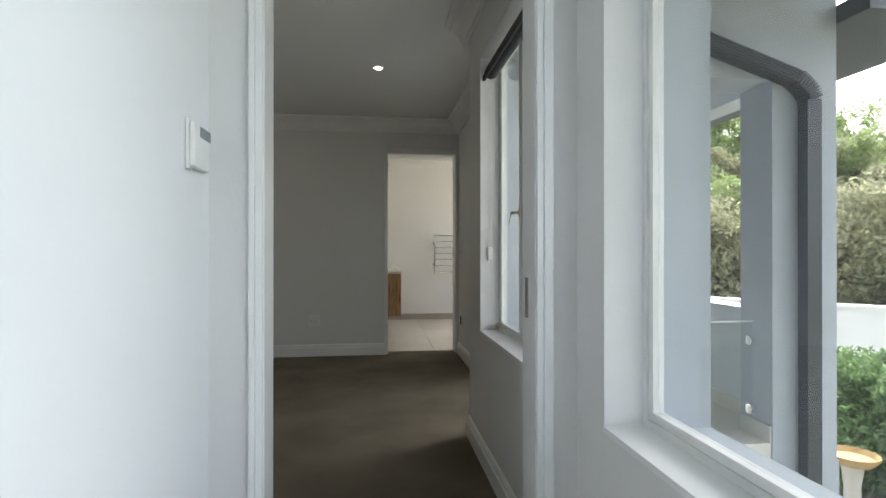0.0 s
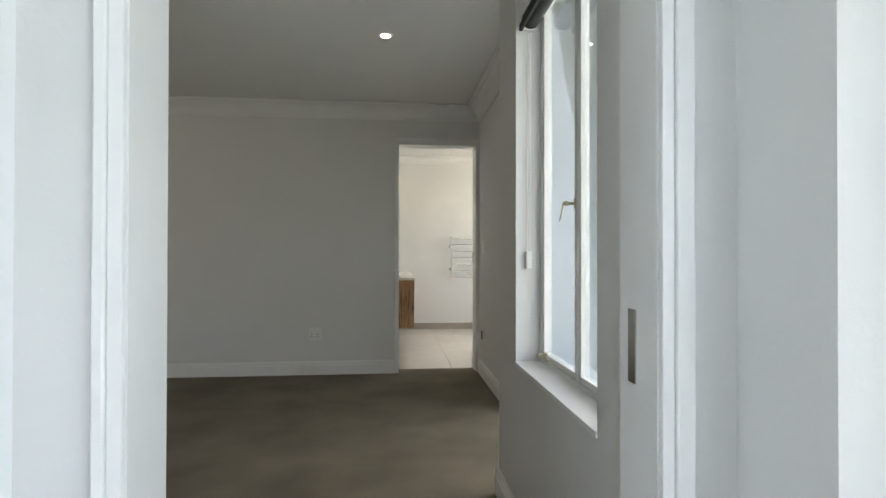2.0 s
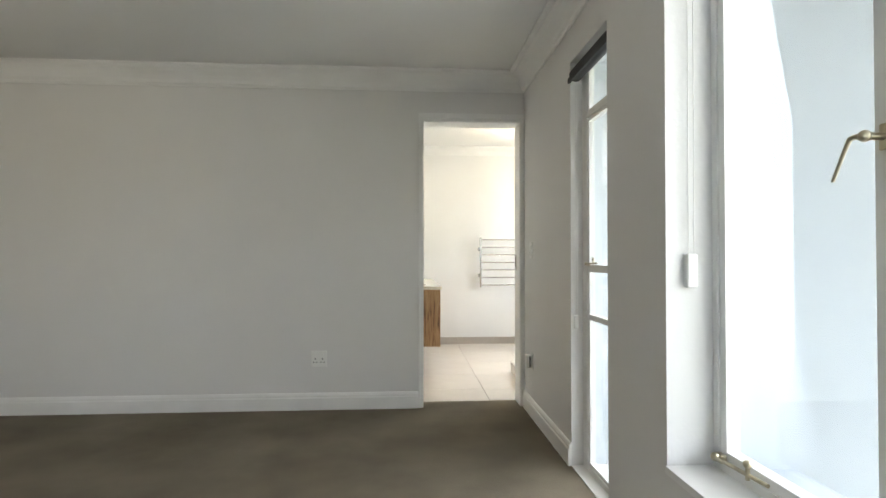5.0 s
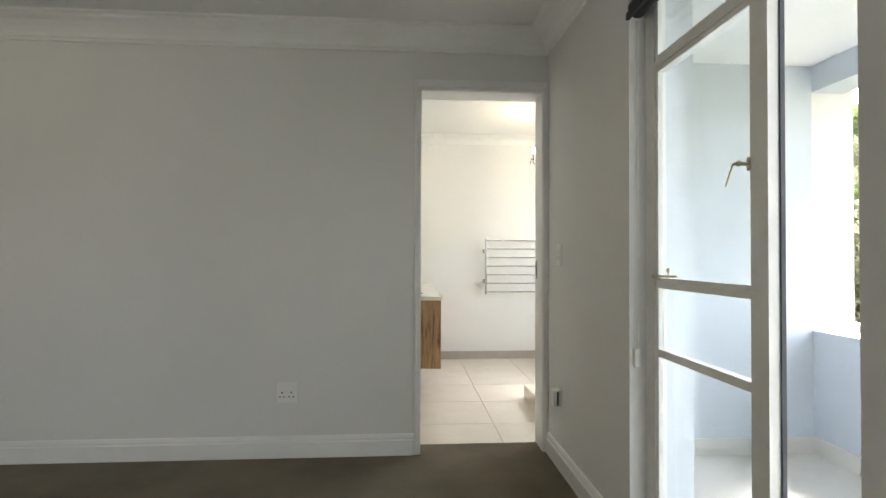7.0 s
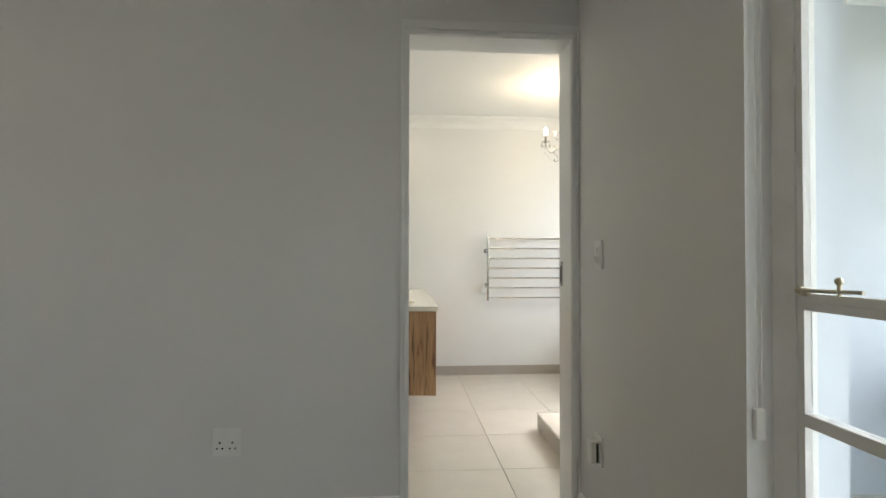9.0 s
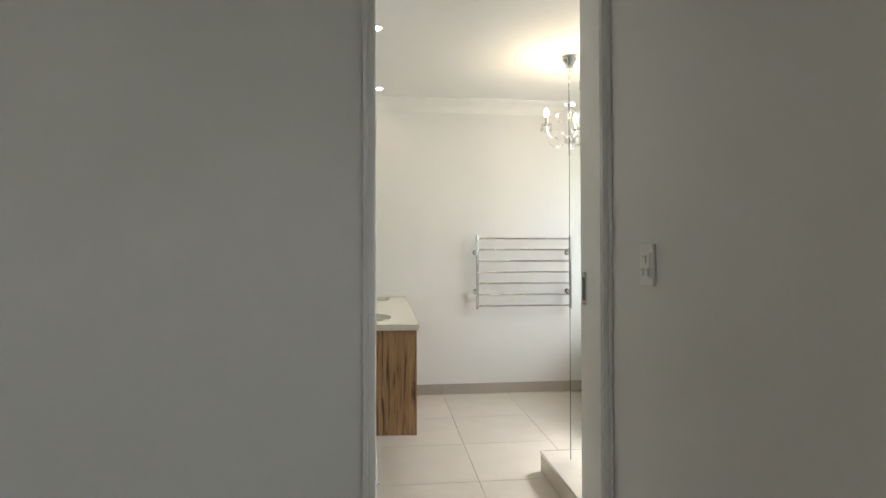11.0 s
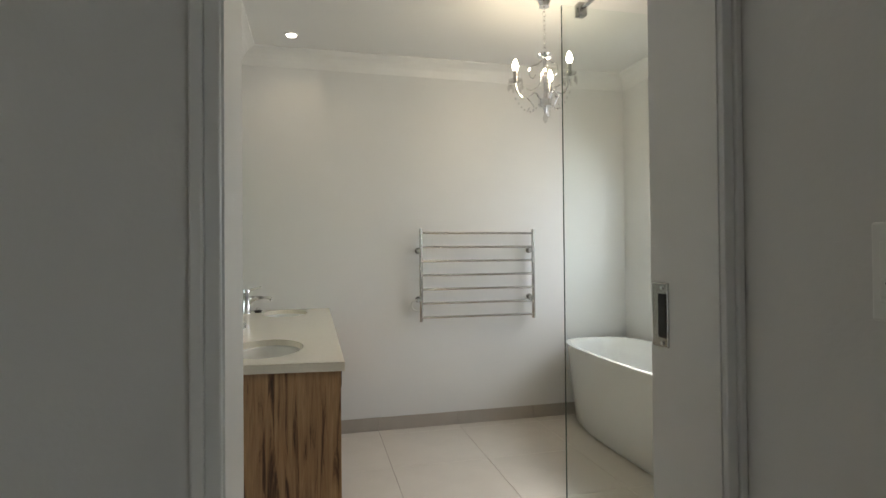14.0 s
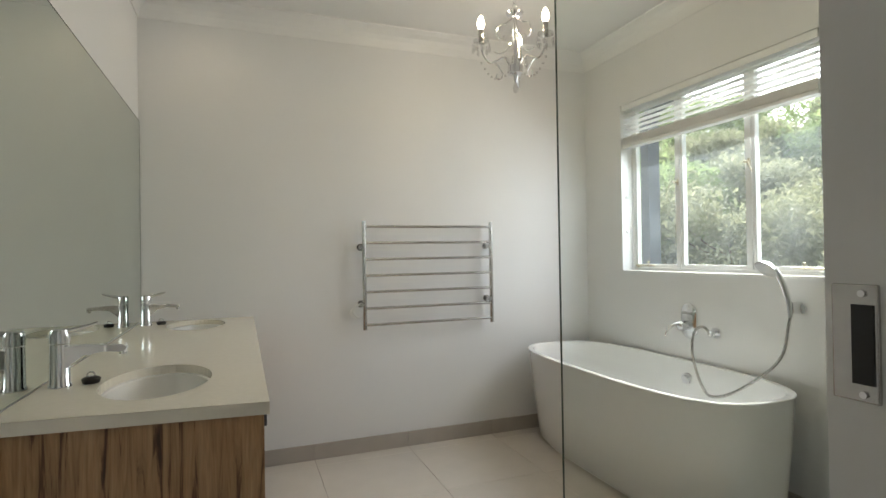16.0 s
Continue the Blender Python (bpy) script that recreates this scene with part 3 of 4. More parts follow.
def downpipe(name, runs, w, label):
    """A square crimped rainwater pipe that follows straight runs, with ribbed elbows between."""
    d = empty(name, runs[0][0], label, "drainpipe")
    for p, q in runs:
        p, q = Vector(p), Vector(q)
        bm = bmesh.new()
        v = q - p
        m = Matrix.Translation((p + q) / 2) @ v.to_track_quat("Z", "Y").to_matrix().to_4x4()
        bmesh.ops.create_cube(bm, size=1, matrix=m @ Matrix.Diagonal((w, w * 0.8, v.length, 1)))
        if abs(v.z) < 1:
            for k in range(-2, 3):
                bmesh.ops.create_cube(bm, size=1, matrix=m @ Matrix.Translation((k * w * 0.2, 0, 0)) @ Matrix.Diagonal((w * 0.09, w * 0.95, v.length, 1)))
                bmesh.ops.create_cube(bm, size=1, matrix=m @ Matrix.Translation((0, k * w * 0.16, 0)) @ Matrix.Diagonal((w * 1.15, w * 0.07, v.length, 1)))
        part("pipe", bm, SLATE, d, "dark slate painted metal pipe")
    for (p0, q0), (p1, q1) in zip(runs, runs[1:]):
        bm = bmesh.new()
        pts = curve([q0, Vector(q0).lerp(Vector(p1), 0.5) + (Vector(q0) - Vector(p0)).normalized() * (Vector(p1) - Vector(q0)).length * 0.22, p1], 12)
        n = len(pts)
        for i in range(n - 1):
            for k, s in ((0, 1.16), (1, 0.92)):
                a, b = pts[i].lerp(pts[i + 1], k / 2), pts[i].lerp(pts[i + 1], (k + 1) / 2)
                v = b - a
                m = Matrix.Translation((a + b) / 2) @ v.to_track_quat("Z", "Y").to_matrix().to_4x4()
                bmesh.ops.create_cube(bm, size=1, matrix=m @ Matrix.Diagonal((w * s, w * 0.8 * s, v.length * 1.1, 1)))
        part("elbow", bm, SLATE, d, "ribbed pipe elbow")
    return d


downpipe("drainpipe", [((1.15, 3.46, 2.61), (2.70, 3.46, 2.09)), ((2.80, 3.46, 1.97), (2.80, 3.46, -1.85))], 0.09, "dark ribbed drainpipe on the grey facade")
downpipe("drainpipe", [((3.80, 8.70, 2.46), (3.48, 8.80, 2.33)), ((3.12, 8.91, 2.05), (3.12, 8.91, -1.85))], 0.09, "dark ribbed drainpipe beside the bathroom window")


# ---- bedroom things ----
def socket_plate(at, label):
    s = empty("wall_socket", at, label, "socket")
    x, y, z = at
    boxes("plate", PLASTIC, [((x - 0.056, y - 0.009, z - 0.058), (x + 0.056, y, z + 0.058))], s, bevel=0.003)
    for cx in (x - 0.026, x + 0.026):
        bm = bmesh.new()
        for dx, dz, r in ((0, 0.012, 0.0048), (-0.011, -0.012, 0.0042), (0.011, -0.012, 0.0042)):
            rod(bm, (cx + dx, y - 0.0098, z + dz - 0.012), (cx + dx, y - 0.0085, z + dz - 0.012), r, 10)
        part("socket_hole", bm, DARK, s)
        boxes("rocker", PLASTIC, [((cx - 0.007, y - 0.013, z + 0.022), (cx + 0.007, y - 0.009, z + 0.042))], s, bevel=0.002)
    return s


socket_plate((-0.333, 6.30, 0.368), "white double wall socket above the baseboard")
sw = empty("light_switch", (1.18, 6.04, 1.15), "white three-lever light switch plate", "switch")
boxes("plate", PLASTIC, [((1.171, 6.015, 1.098), (1.18, 6.09, 1.213))], sw, bevel=0.003)
boxes("inset", PLASTIC, [((1.168, 6.028, 1.12), (1.171, 6.078, 1.19))], sw, bevel=0.001)
for y, z in ((6.053, 1.172), (6.040, 1.137), (6.066, 1.137)):
    boxes("rocker", PLASTIC, [((1.163, y - 0.0085, z - 0.011), (1.168, y + 0.0085, z + 0.011))], sw, bevel=0.002)
    boxes("dot", DARK, [((1.1622, y - 0.0012, z + 0.004), (1.1632, y + 0.0012, z + 0.0065))], sw)
so = empty("plug_box", (1.18, 6.06, 0.38), "white plug-in box on the wall by the doorway", "plug")
boxes("plate", PLASTIC, [((1.172, 6.02, 0.325), (1.18, 6.10, 0.44))], so, bevel=0.003)
boxes("adaptor", PLASTIC, [((1.135, 6.03, 0.335), (1.172, 6.085, 0.425))], so, bevel=0.006)
boxes("slot", DARK, [((1.155, 6.0282, 0.343), (1.164, 6.0295, 0.417))], so)
kp = empty("alarm_keypad", (-0.125, 1.97, 1.34), "white alarm keypad with a small grey display", "keypad")
bm = bmesh.new()
box(bm, (-0.125, 1.912, 1.285), (-0.103, 2.03, 1.392), 0.012)
part("case", bm, PLASTIC, kp, "", True)
bm = bmesh.new()
box(bm, (-0.125, 1.908, 1.28), (-0.117, 1.94, 1.396), 0.004)
part("backplate", bm, PLASTIC, kp, "", True)
boxes("display", GREYP, [((-0.104, 1.945, 1.358), (-0.1015, 2.018, 1.382))], kp, "grey display strip")


def roller_blind(name, x, y0, y1, z, label):
    b = empty(name, (x, (y0 + y1) / 2, z), label, "roller blind")
    bm = bmesh.new()
    rod(bm, (x, y0, z), (x, y1, z), 0.036, 28)
    part("roll", bm, BLIND, b, "rolled charcoal fabric", True)
    boxes("bracket", PLASTIC, [((x - 0.03, y1, z - 0.04), (x + 0.03, y1 + 0.008, z + 0.05))], b)
    boxes("bottom_bar", BLIND, [((x - 0.048, y0 + 0.01, z - 0.05), (x - 0.036, y1 - 0.01, z - 0.025))], b)
    return b


roller_blind("roller_blind", 0.905, 2.615, 3.43, 2.04, "charcoal roller blind rolled up over the casement window")
roller_blind("roller_blind", 1.205, 3.82, 5.14, 2.08, "charcoal roller blind rolled up over the balcony door")


def chain_box(at, z0, label):
    x, y, z = at
    c = empty("chain_holder", at, label, "blind chain")
    boxes("holder", PLASTIC, [((x - 0.012, y - 0.016, z - 0.035), (x + 0.012, y, z + 0.035))], c, bevel=0.004)
    bm = bmesh.new()
    for dx in (-0.006, 0.006):
        rod(bm, (x + dx, y - 0.01, z), (x + dx, y - 0.012, z0), 0.0013, 6)
    part("chain", bm, PLASTIC, c, "thin white bead chain")
    return c


chain_box((0.90, 3.445, 1.08), 2.0, "white chain holder on the window reveal")
chain_box((1.205, 5.155, 0.765), 2.04, "white chain holder on the balcony door reveal")


def downlight(at, label):
    x, y, z = at
    d = empty("downlight", at, label, "downlight", "ceiling downlights")
    bm = bmesh.new()
    lathe(bm, [(0.045, 0), (0.045, -0.004), (0.038, -0.006), (0.03, -0.003), (0.03, 0)], at, 24)
    part("rim", bm, TRIM, d, "", True)
    bm = bmesh.new()
    rod(bm, (x, y, z - 0.0055), (x, y, z - 0.0035), 0.029, 20)
    part("lens", bm, LED, d, "lit warm white lens")
    return d


downlight((0.317, 4.69, H), "small lit downlight in the bedroom ceiling")
for dy in (8.975, 7.825):
    downlight((0.405, dy, HB), "small lit downlight in the bathroom ceiling")
spot_lamp("downlight_lamp", (0.317, 4.69, H - 0.012), 0.9, WARM)
spot_lamp("downlight_lamp", (0.405, 8.975, HB - 0.012), 0.55, WARM)
spot_lamp("downlight_lamp", (0.405, 7.825, HB - 0.012), 0.55, WARM)
pend = empty("pendant_lamp", (-2.15, 4.5, H), "small warm pendant lamp under the ceiling", "pendant lamp")
rods("rod", CHROME, [((-2.15, 4.5, H), (-2.15, 4.5, 2.40))], 0.006, pend)
bm = bmesh.new()
ball(bm, (-2.15, 4.5, 2.36), 0.045, seg=16)
part("bulb", bm, BULB, pend, "lit warm bulb", True)
bulb_lamp("pendant_light", (-2.15, 4.5, 2.29), 0.6, WARM, 0.04)


# ---- bathroom: vanity, basins, taps, mirror ----
FZ = -0.02
WX = 0.07
van = empty("vanity_cabinet", (0.33, 8.33, FZ), "striped zebrano veneer vanity cabinet on chrome legs", "vanity")
bm = bmesh.new()
box(bm, (WX + 0.005, 7.40, 0.26), (0.618, 7.418, 0.797))
for v in bm.verts:
    v.co.y += 0.10 * (0.618 - v.co.x)
part("side_panel", bm, WOOD, van)
boxes("side_panel", WOOD, [((WX + 0.005, 9.245, 0.26), (0.605, 9.262, 0.797))], van)
boxes("bottom_panel", WOOD, [((WX + 0.005, 7.475, 0.26), (0.60, 9.245, 0.278))], van)
boxes("back_panel", WOOD, [((WX + 0.005, 7.475, 0.278), (WX + 0.02, 9.245, 0.797))], van)
for k in range(4):
    ya = 7.42 + k * 0.4565
    f = boxes("door", WOOD, [((0.602, ya + 0.002, 0.265), (0.619, ya + 0.4545, 0.78))], van, bevel=0.0015)
    bm = bmesh.new()
    yh = ya + (0.40 if k % 2 == 0 else 0.055)
    for z in (0.66, 0.76):
        rod(bm, (0.619, yh, z), (0.634, yh, z), 0.004, 8)
    box(bm, (0.632, yh - 0.005, 0.645), (0.640, yh + 0.005, 0.775), 0.001)
    part("handle", bm, SLATE, f, "dark metal bar handle")
for x, y in ((0.40, 7.47), (0.40, 9.18), (0.14, 7.52), (0.14, 9.18)):
    bm = bmesh.new()
    rod(bm, (x, y, FZ + 0.01), (x, y, 0.26), 0.021, 16)
    rod(bm, (x, y, FZ), (x, y, FZ + 0.012), 0.026, 16)
    part("leg", bm, CHROME, van, "chrome tubular leg", True)

BASINS = [(0.356, 7.735), (0.356, 9.02)]
bm = bmesh.new()
seg = 40


def counter_ring(cx, cy, a, b, z):
    return [bm.verts.new((cx + a * math.cos(t), cy + b * math.sin(t), z)) for t in turns]


def square_ring(x0, x1, y0, y1, cx, cy, z):
    out = []
    for t in turns:
        c, s = math.cos(t), math.sin(t)
        tx = ((x1 - cx) / c if c > 0 else (x0 - cx) / c) if abs(c) > 1e-6 else 1e9
        ty = ((y1 - cy) / s if s > 0 else (y0 - cy) / s) if abs(s) > 1e-6 else 1e9
        t = min(tx, ty)
        out.append(bm.verts.new((cx + c * t, cy + s * t, z)))
    return out


CX0, CX1, CT, CB = WX + 0.006, 0.630, 0.83, 0.80
YM = 8.365
for (cx, cy), (ya, yb) in zip(BASINS, ((7.385, YM), (YM, 9.266))):
    turns = sorted([2 * math.pi * k / 40 + 0.01 for k in range(40)] + [math.atan2(yy - cy, xx - cx) % (2 * math.pi) for xx in (CX0, CX1) for yy in (ya, yb)])
    seg = len(turns)
    top_in, low_in = counter_ring(cx, cy, 0.135, 0.215, CT), counter_ring(cx, cy, 0.135, 0.215, CB)
    top_out, low_out = square_ring(CX0, CX1, ya, yb, cx, cy, CT), square_ring(CX0, CX1, ya, yb, cx, cy, CB)
    for k in range(seg):
        j = (k + 1) % seg
        bm.faces.new((top_in[k], top_in[j], top_out[j], top_out[k]))
        bm.faces.new((low_in[j], low_in[k], low_out[k], low_out[j]))
        bm.faces.new((top_in[j], top_in[k], low_in[k], low_in[j]))
    
box(bm, (CX1 - 0.012, 7.385, CB - 0.0), (CX1, 9.266, CT - 0.0005))
box(bm, (CX0, 7.385, CB), (CX1 - 0.012, 7.395, CT - 0.0005))
bm.normal_update()
for v in bm.verts:
    if v.co.y < 7.40:
        v.co.y += 0.10 * (CX1 - v.co.x)
counter = part("countertop", bm, QUARTZ)
tagged(counter, "cream quartz countertop with two oval cut-outs on the vanity", "countertop")
for (cx, cy), (ya, yb) in zip(BASINS, ((7.385, YM), (YM, 9.266))):
    bs = empty("basin", (cx, cy, CB), "white oval undermount basin set in the countertop", "basin", "twin basins")
    bm = bmesh.new()
    prof = [(1.03, -0.001), (1.0, -0.004), (0.97, -0.03), (0.90, -0.075), (0.74, -0.115), (0.45, -0.138), (0.1, -0.145)]
    rings = [[bm.verts.new((cx + r * 0.135 * math.cos(2 * math.pi * k / 40), cy + r * 0.215 * math.sin(2 * math.pi * k / 40), CB + z)) for k in range(40)] for r, z in prof]
    for u, v in zip(rings, rings[1:]):
        for k in range(40):
            bm.faces.new((u[k], u[(k + 1) % 40], v[(k + 1) % 40], v[k]))
    bm.faces.new(rings[-1])
    bw = part("bowl", bm, CERAMIC, bs, "", True)
    sol = bw.modifiers.new("thickness", "SOLIDIFY")
    sol.thickness = 0.008
    sol.offset = -1
    bm = bmesh.new()
    lathe(bm, [(0.0, 0.0), (0.024, 0.0), (0.024, 0.004), (0.012, 0.006), (0.0, 0.006)], (cx, cy, CB - 0.145), 18)
    part("drain", bm, CHROME, bs, "chrome drain", True)


def basin_tap(x, y, z):
    t = empty("basin_mixer", (x, y, z), "chrome single-lever basin mixer tap", "tap", "vanity taps")
    bm = bmesh.new()
    lathe(bm, [(0.0, 0), (0.027, 0), (0.027, 0.006), (0.024, 0.01), (0.023, 0.10), (0.0225, 0.112), (0.0, 0.112)], (x, y, z), 24)
    side = [(0.0, 0.105), (0.07, 0.106), (0.15, 0.100), (0.155, 0.092), (0.143, 0.083), (0.10, 0.087), (0.055, 0.080), (0.03, 0.060), (0.0, 0.03)]
    near = [bm.verts.new((x + u, y - 0.018 + 0.04 * u, z + w)) for u, w in side]
    far = [bm.verts.new((x + u, y + 0.018 - 0.04 * u, z + w)) for u, w in side]
    for k in range(len(side)):
        j = (k + 1) % len(side)
        bm.faces.new((near[k], near[j], far[j], far[k]))
    bm.faces.new(near[::-1])
    bm.faces.new(far)
    rod(bm, (x + 0.142, y, z + 0.094), (x + 0.145, y, z + 0.076), 0.010, 14)
    part("body", bm, CHROME, t, "", True)
    bm = bmesh.new()
    lathe(bm, [(0.0, 0.115), (0.0235, 0.115), (0.0235, 0.14), (0.02, 0.15), (0.0, 0.152)], (x, y, z), 24)
    tube(bm, curve([(x + 0.0, y, z + 0.142), (x + 0.045, y, z + 0.150), (x + 0.088, y, z + 0.163)], 10), lambda k: 0.009 - 0.005 * k, 10)
    part("lever", bm, CHROME, t, "chrome lever", True)
    return t


for y in (7.755, 9.085):
    basin_tap(0.125, y, CT)
    pl = empty("basin_plug", (0.19, y + 0.02, CT), "black rubber basin plug lying by the tap", "plug", "basin plugs")
    bm = bmesh.new()
    lathe(bm, [(0.0, 0.0), (0.02, 0.0), (0.023, 0.012), (0.017, 0.016), (0.0, 0.016)], (0.19, y + 0.02, CT), 16)
    part("stopper", bm, DARK, pl, "", True)
    bm = bmesh.new()
    tube(bm, [(0.19 + 0.009 * math.cos(a), y + 0.02, CT + 0.022 + 0.008 * math.sin(a)) for a in [k * 2 * math.pi / 12 for k in range(13)]], 0.0018, 6)
    part("ring", bm, CHROME, pl, "", True)

mir = empty("wall_mirror", (WX, 8.33, CT), "large frameless wall mirror above the vanity", "mirror")
boxes("silvered_glass", MIRROR, [((WX + 0.001, 7.445, CT + 0.004), (WX + 0.006, 9.26, 1.885))], mir)
boxes("edge_strip", GLASS_EDGE, [((WX + 0.001, 9.26, CT + 0.004), (WX + 0.0065, 9.263, 1.885)), ((WX + 0.001, 7.445, 1.885), (WX + 0.0065, 9.263, 1.888))], mir)


# ---- heated towel rail ----
tr = empty("towel_rail", (1.665, 9.205, 0.72), "polished steel heated towel rail with seven bars", "towel rail")
RY = 9.205
for x in (1.25, 2.08):
    rods("post", SATIN, [((x, RY, 0.72), (x, RY, 1.362))], 0.0125, tr, seg=16)
    for z in (0.87, 1.21):
        bm = bmesh.new()
        rod(bm, (x - 0.01, RY, z), (x - 0.01, 9.262, z), 0.009, 12)
        rod(bm, (x - 0.018, RY - 0.02, z), (x - 0.018, RY + 0.012, z), 0.013, 14)
        rod(bm, (x - 0.01, 9.26, z), (x - 0.01, 9.27, z), 0.022, 16)
        part("wall_bracket", bm, SATIN, tr, "", True)
for k in range(7):
    z = 0.748 + k * 0.0975
    rods("bar", SATIN, [((1.25, RY - 0.002, z), (2.08, RY - 0.002, z))], 0.0085, tr, seg=14)
bm = bmesh.new()
tube(bm, curve([(1.24, 9.24, 0.87), (1.20, 9.245, 0.86), (1.19, 9.25, 0.82), (1.22, 9.25, 0.79), (1.25, 9.24, 0.80)], 16), 0.005)
rod(bm, (1.205, 9.27, 0.815), (1.205, 9.258, 0.815), 0.032, 18)
part("power_lead", bm, PLASTIC, tr, "white power lead and wall outlet", True)


# ---- bath ----
bath = empty("bathtub", (2.522, 8.397, FZ), "white freestanding oval acrylic bathtub", "bathtub")
BC = (2.522, 8.397)


def oval(cx, cy, a, b, z, n=64, p=3.1):
    out = []
    for k in range(n):
        t = 2 * math.pi * k / n
        c, s = math.cos(t), math.sin(t)
        out.append(bm.verts.new((cx + a * math.copysign(abs(c) ** (2 / p), c), cy + b * math.copysign(abs(s) ** (2 / p), s), z + 0.0)))
    return out


bm = bmesh.new()
RIM = 0.561
prof = [(0.225, 0.73, FZ), (0.225, 0.73, FZ + 0.022), (0.243, 0.755, FZ + 0.023), (0.256, 0.768, FZ + 0.036), (0.270, 0.776, 0.12), (0.305, 0.789, 0.34), (0.333, 0.797, RIM - 0.014), (0.338, 0.802, RIM - 0.005), (0.336, 0.800, RIM), (0.312, 0.776, RIM), (0.306, 0.768, RIM - 0.006),
        (0.288, 0.735, 0.44), (0.262, 0.68, 0.26), (0.225, 0.60, 0.16), (0.16, 0.50, 0.125), (0.05, 0.2, 0.12)]
rings = [oval(*BC, a, b, z) for a, b, z in prof]
for u, v in zip(rings, rings[1:]):
    for k in range(64):
        bm.faces.new((u[k], u[(k + 1) % 64], v[(k + 1) % 64], v[k]))
bm.faces.new(rings[0][::-1])
bm.faces.new(rings[-1])
part("tub", bm, ACRYL, bath, "", True)
bm = bmesh.new()
rod(bm, (2.822, 8.32, 0.472), (2.802, 8.32, 0.466), 0.032, 24)
rod(bm, (2.802, 8.32, 0.466), (2.795, 8.32, 0.464), 0.024, 20)
part("overflow", bm, CHROME, bath, "round chrome overflow rosette", True)

mx = empty("bath_mixer", (2.87, 8.35, 0.775), "chrome wall-mounted bath mixer with lever", "tap")
MY = 8.35
bm = bmesh.new()
rings = [[bm.verts.new((x, MY + r * math.cos(a), 0.775 + r * math.sin(a) + (0.042 if math.sin(a) >= 0 else -0.042))) for a in [2 * math.pi * (k + 0.5) / 32 for k in range(32)]] for x, r in ((2.87, 0.054), (2.859, 0.054), (2.855, 0.049))]
for u, v in zip(rings, rings[1:]):
    for k in range(32):
        bm.faces.new((u[k], u[(k + 1) % 32], v[(k + 1) % 32], v[k]))
bm.faces.new(rings[-1])
part("backplate", bm, CHROME, mx, "oval chrome plate", True)
bm = bmesh.new()
rod(bm, (2.857, MY, 0.752), (2.80, MY, 0.752), 0.027, 24)
ball(bm, (2.80, MY, 0.752), 0.027, 0.6, 1, 1, 16)
part("body", bm, CHROME, mx, "", True)
bm = bmesh.new()
rod(bm, (2.857, MY - 0.022, 0.818), (2.843, MY - 0.022, 0.818), 0.008, 14)
rod(bm, (2.857, MY + 0.022, 0.818), (2.843, MY + 0.022, 0.818), 0.008, 14)
rod(bm, (2.846, MY - 0.022, 0.818), (2.846, MY + 0.022, 0.818), 0.006, 10)
part("diverter", bm, SATIN, mx, "small chrome diverter knob", True)
bm = bmesh.new()
tube(bm, curve([(2.80, MY, 0.765), (2.765, MY + 0.012, 0.757), (2.738, MY + 0.026, 0.735), (2.728, MY + 0.034, 0.70)], 12), lambda k: 0.012 - 0.005 * k, 10)
part("lever", bm, CHROME, mx, "chrome lever", True)

hs = empty("hand_shower", (2.87, 7.78, 0.9), "chrome hand shower on a wall bracket with metal hose", "hand shower")
bm = bmesh.new()
rod(bm, (2.87, 7.725, 0.90), (2.86, 7.725, 0.90), 0.025, 16)
box(bm, (2.80, 7.712, 0.875), (2.862, 7.738, 0.93), 0.006)
part("bracket", bm, CHROME, hs, "", True)
bm = bmesh.new()
tube(bm, curve([(2.80, 7.725, 0.86), (2.79, 7.73, 0.95), (2.77, 7.745, 1.03), (2.75, 7.765, 1.075)], 12), lambda k: 0.010 + 0.006 * k, 12)
part("handle", bm, CHROME, hs, "", True)
bm = bmesh.new()
m4 = Matrix.Translation((2.735, 7.78, 1.08)) @ Vector((-0.62, 0.1, -0.6)).to_track_quat("Z", "Y").to_matrix().to_4x4()
bmesh.ops.create_cone(bm, cap_ends=True, segments=28, radius1=0.03, radius2=0.05, depth=0.024, matrix=m4)
part("shower_head", bm, CHROME, hs, "round chrome spray head", True)
bm = bmesh.new()
rod(bm, (2.87, 8.175, 0.73), (2.86, 8.175, 0.73), 0.03, 20)
rod(bm, (2.86, 8.175, 0.73), (2.825, 8.175, 0.73), 0.014, 14)
ball(bm, (2.825, 8.175, 0.728), 0.017)
part("outlet_elbow", bm, CHROME, hs, "", True)
bm = bmesh.new()
pts = curve([(2.825, 8.175, 0.73), (2.80, 8.20, 0.765), (2.765, 8.225, 0.73), (2.74, 8.21, 0.62), (2.67, 8.09, 0.50), (2.63, 7.98, 0.475), (2.67, 7.86, 0.54), (2.76, 7.75, 0.68), (2.795, 7.725, 0.86)], 160)
tube(bm, pts, lambda t: 0.0068 + 0.0012 * math.sin(t * 700), 8)
part("hose", bm, SATIN, hs, "ribbed metal shower hose", True)


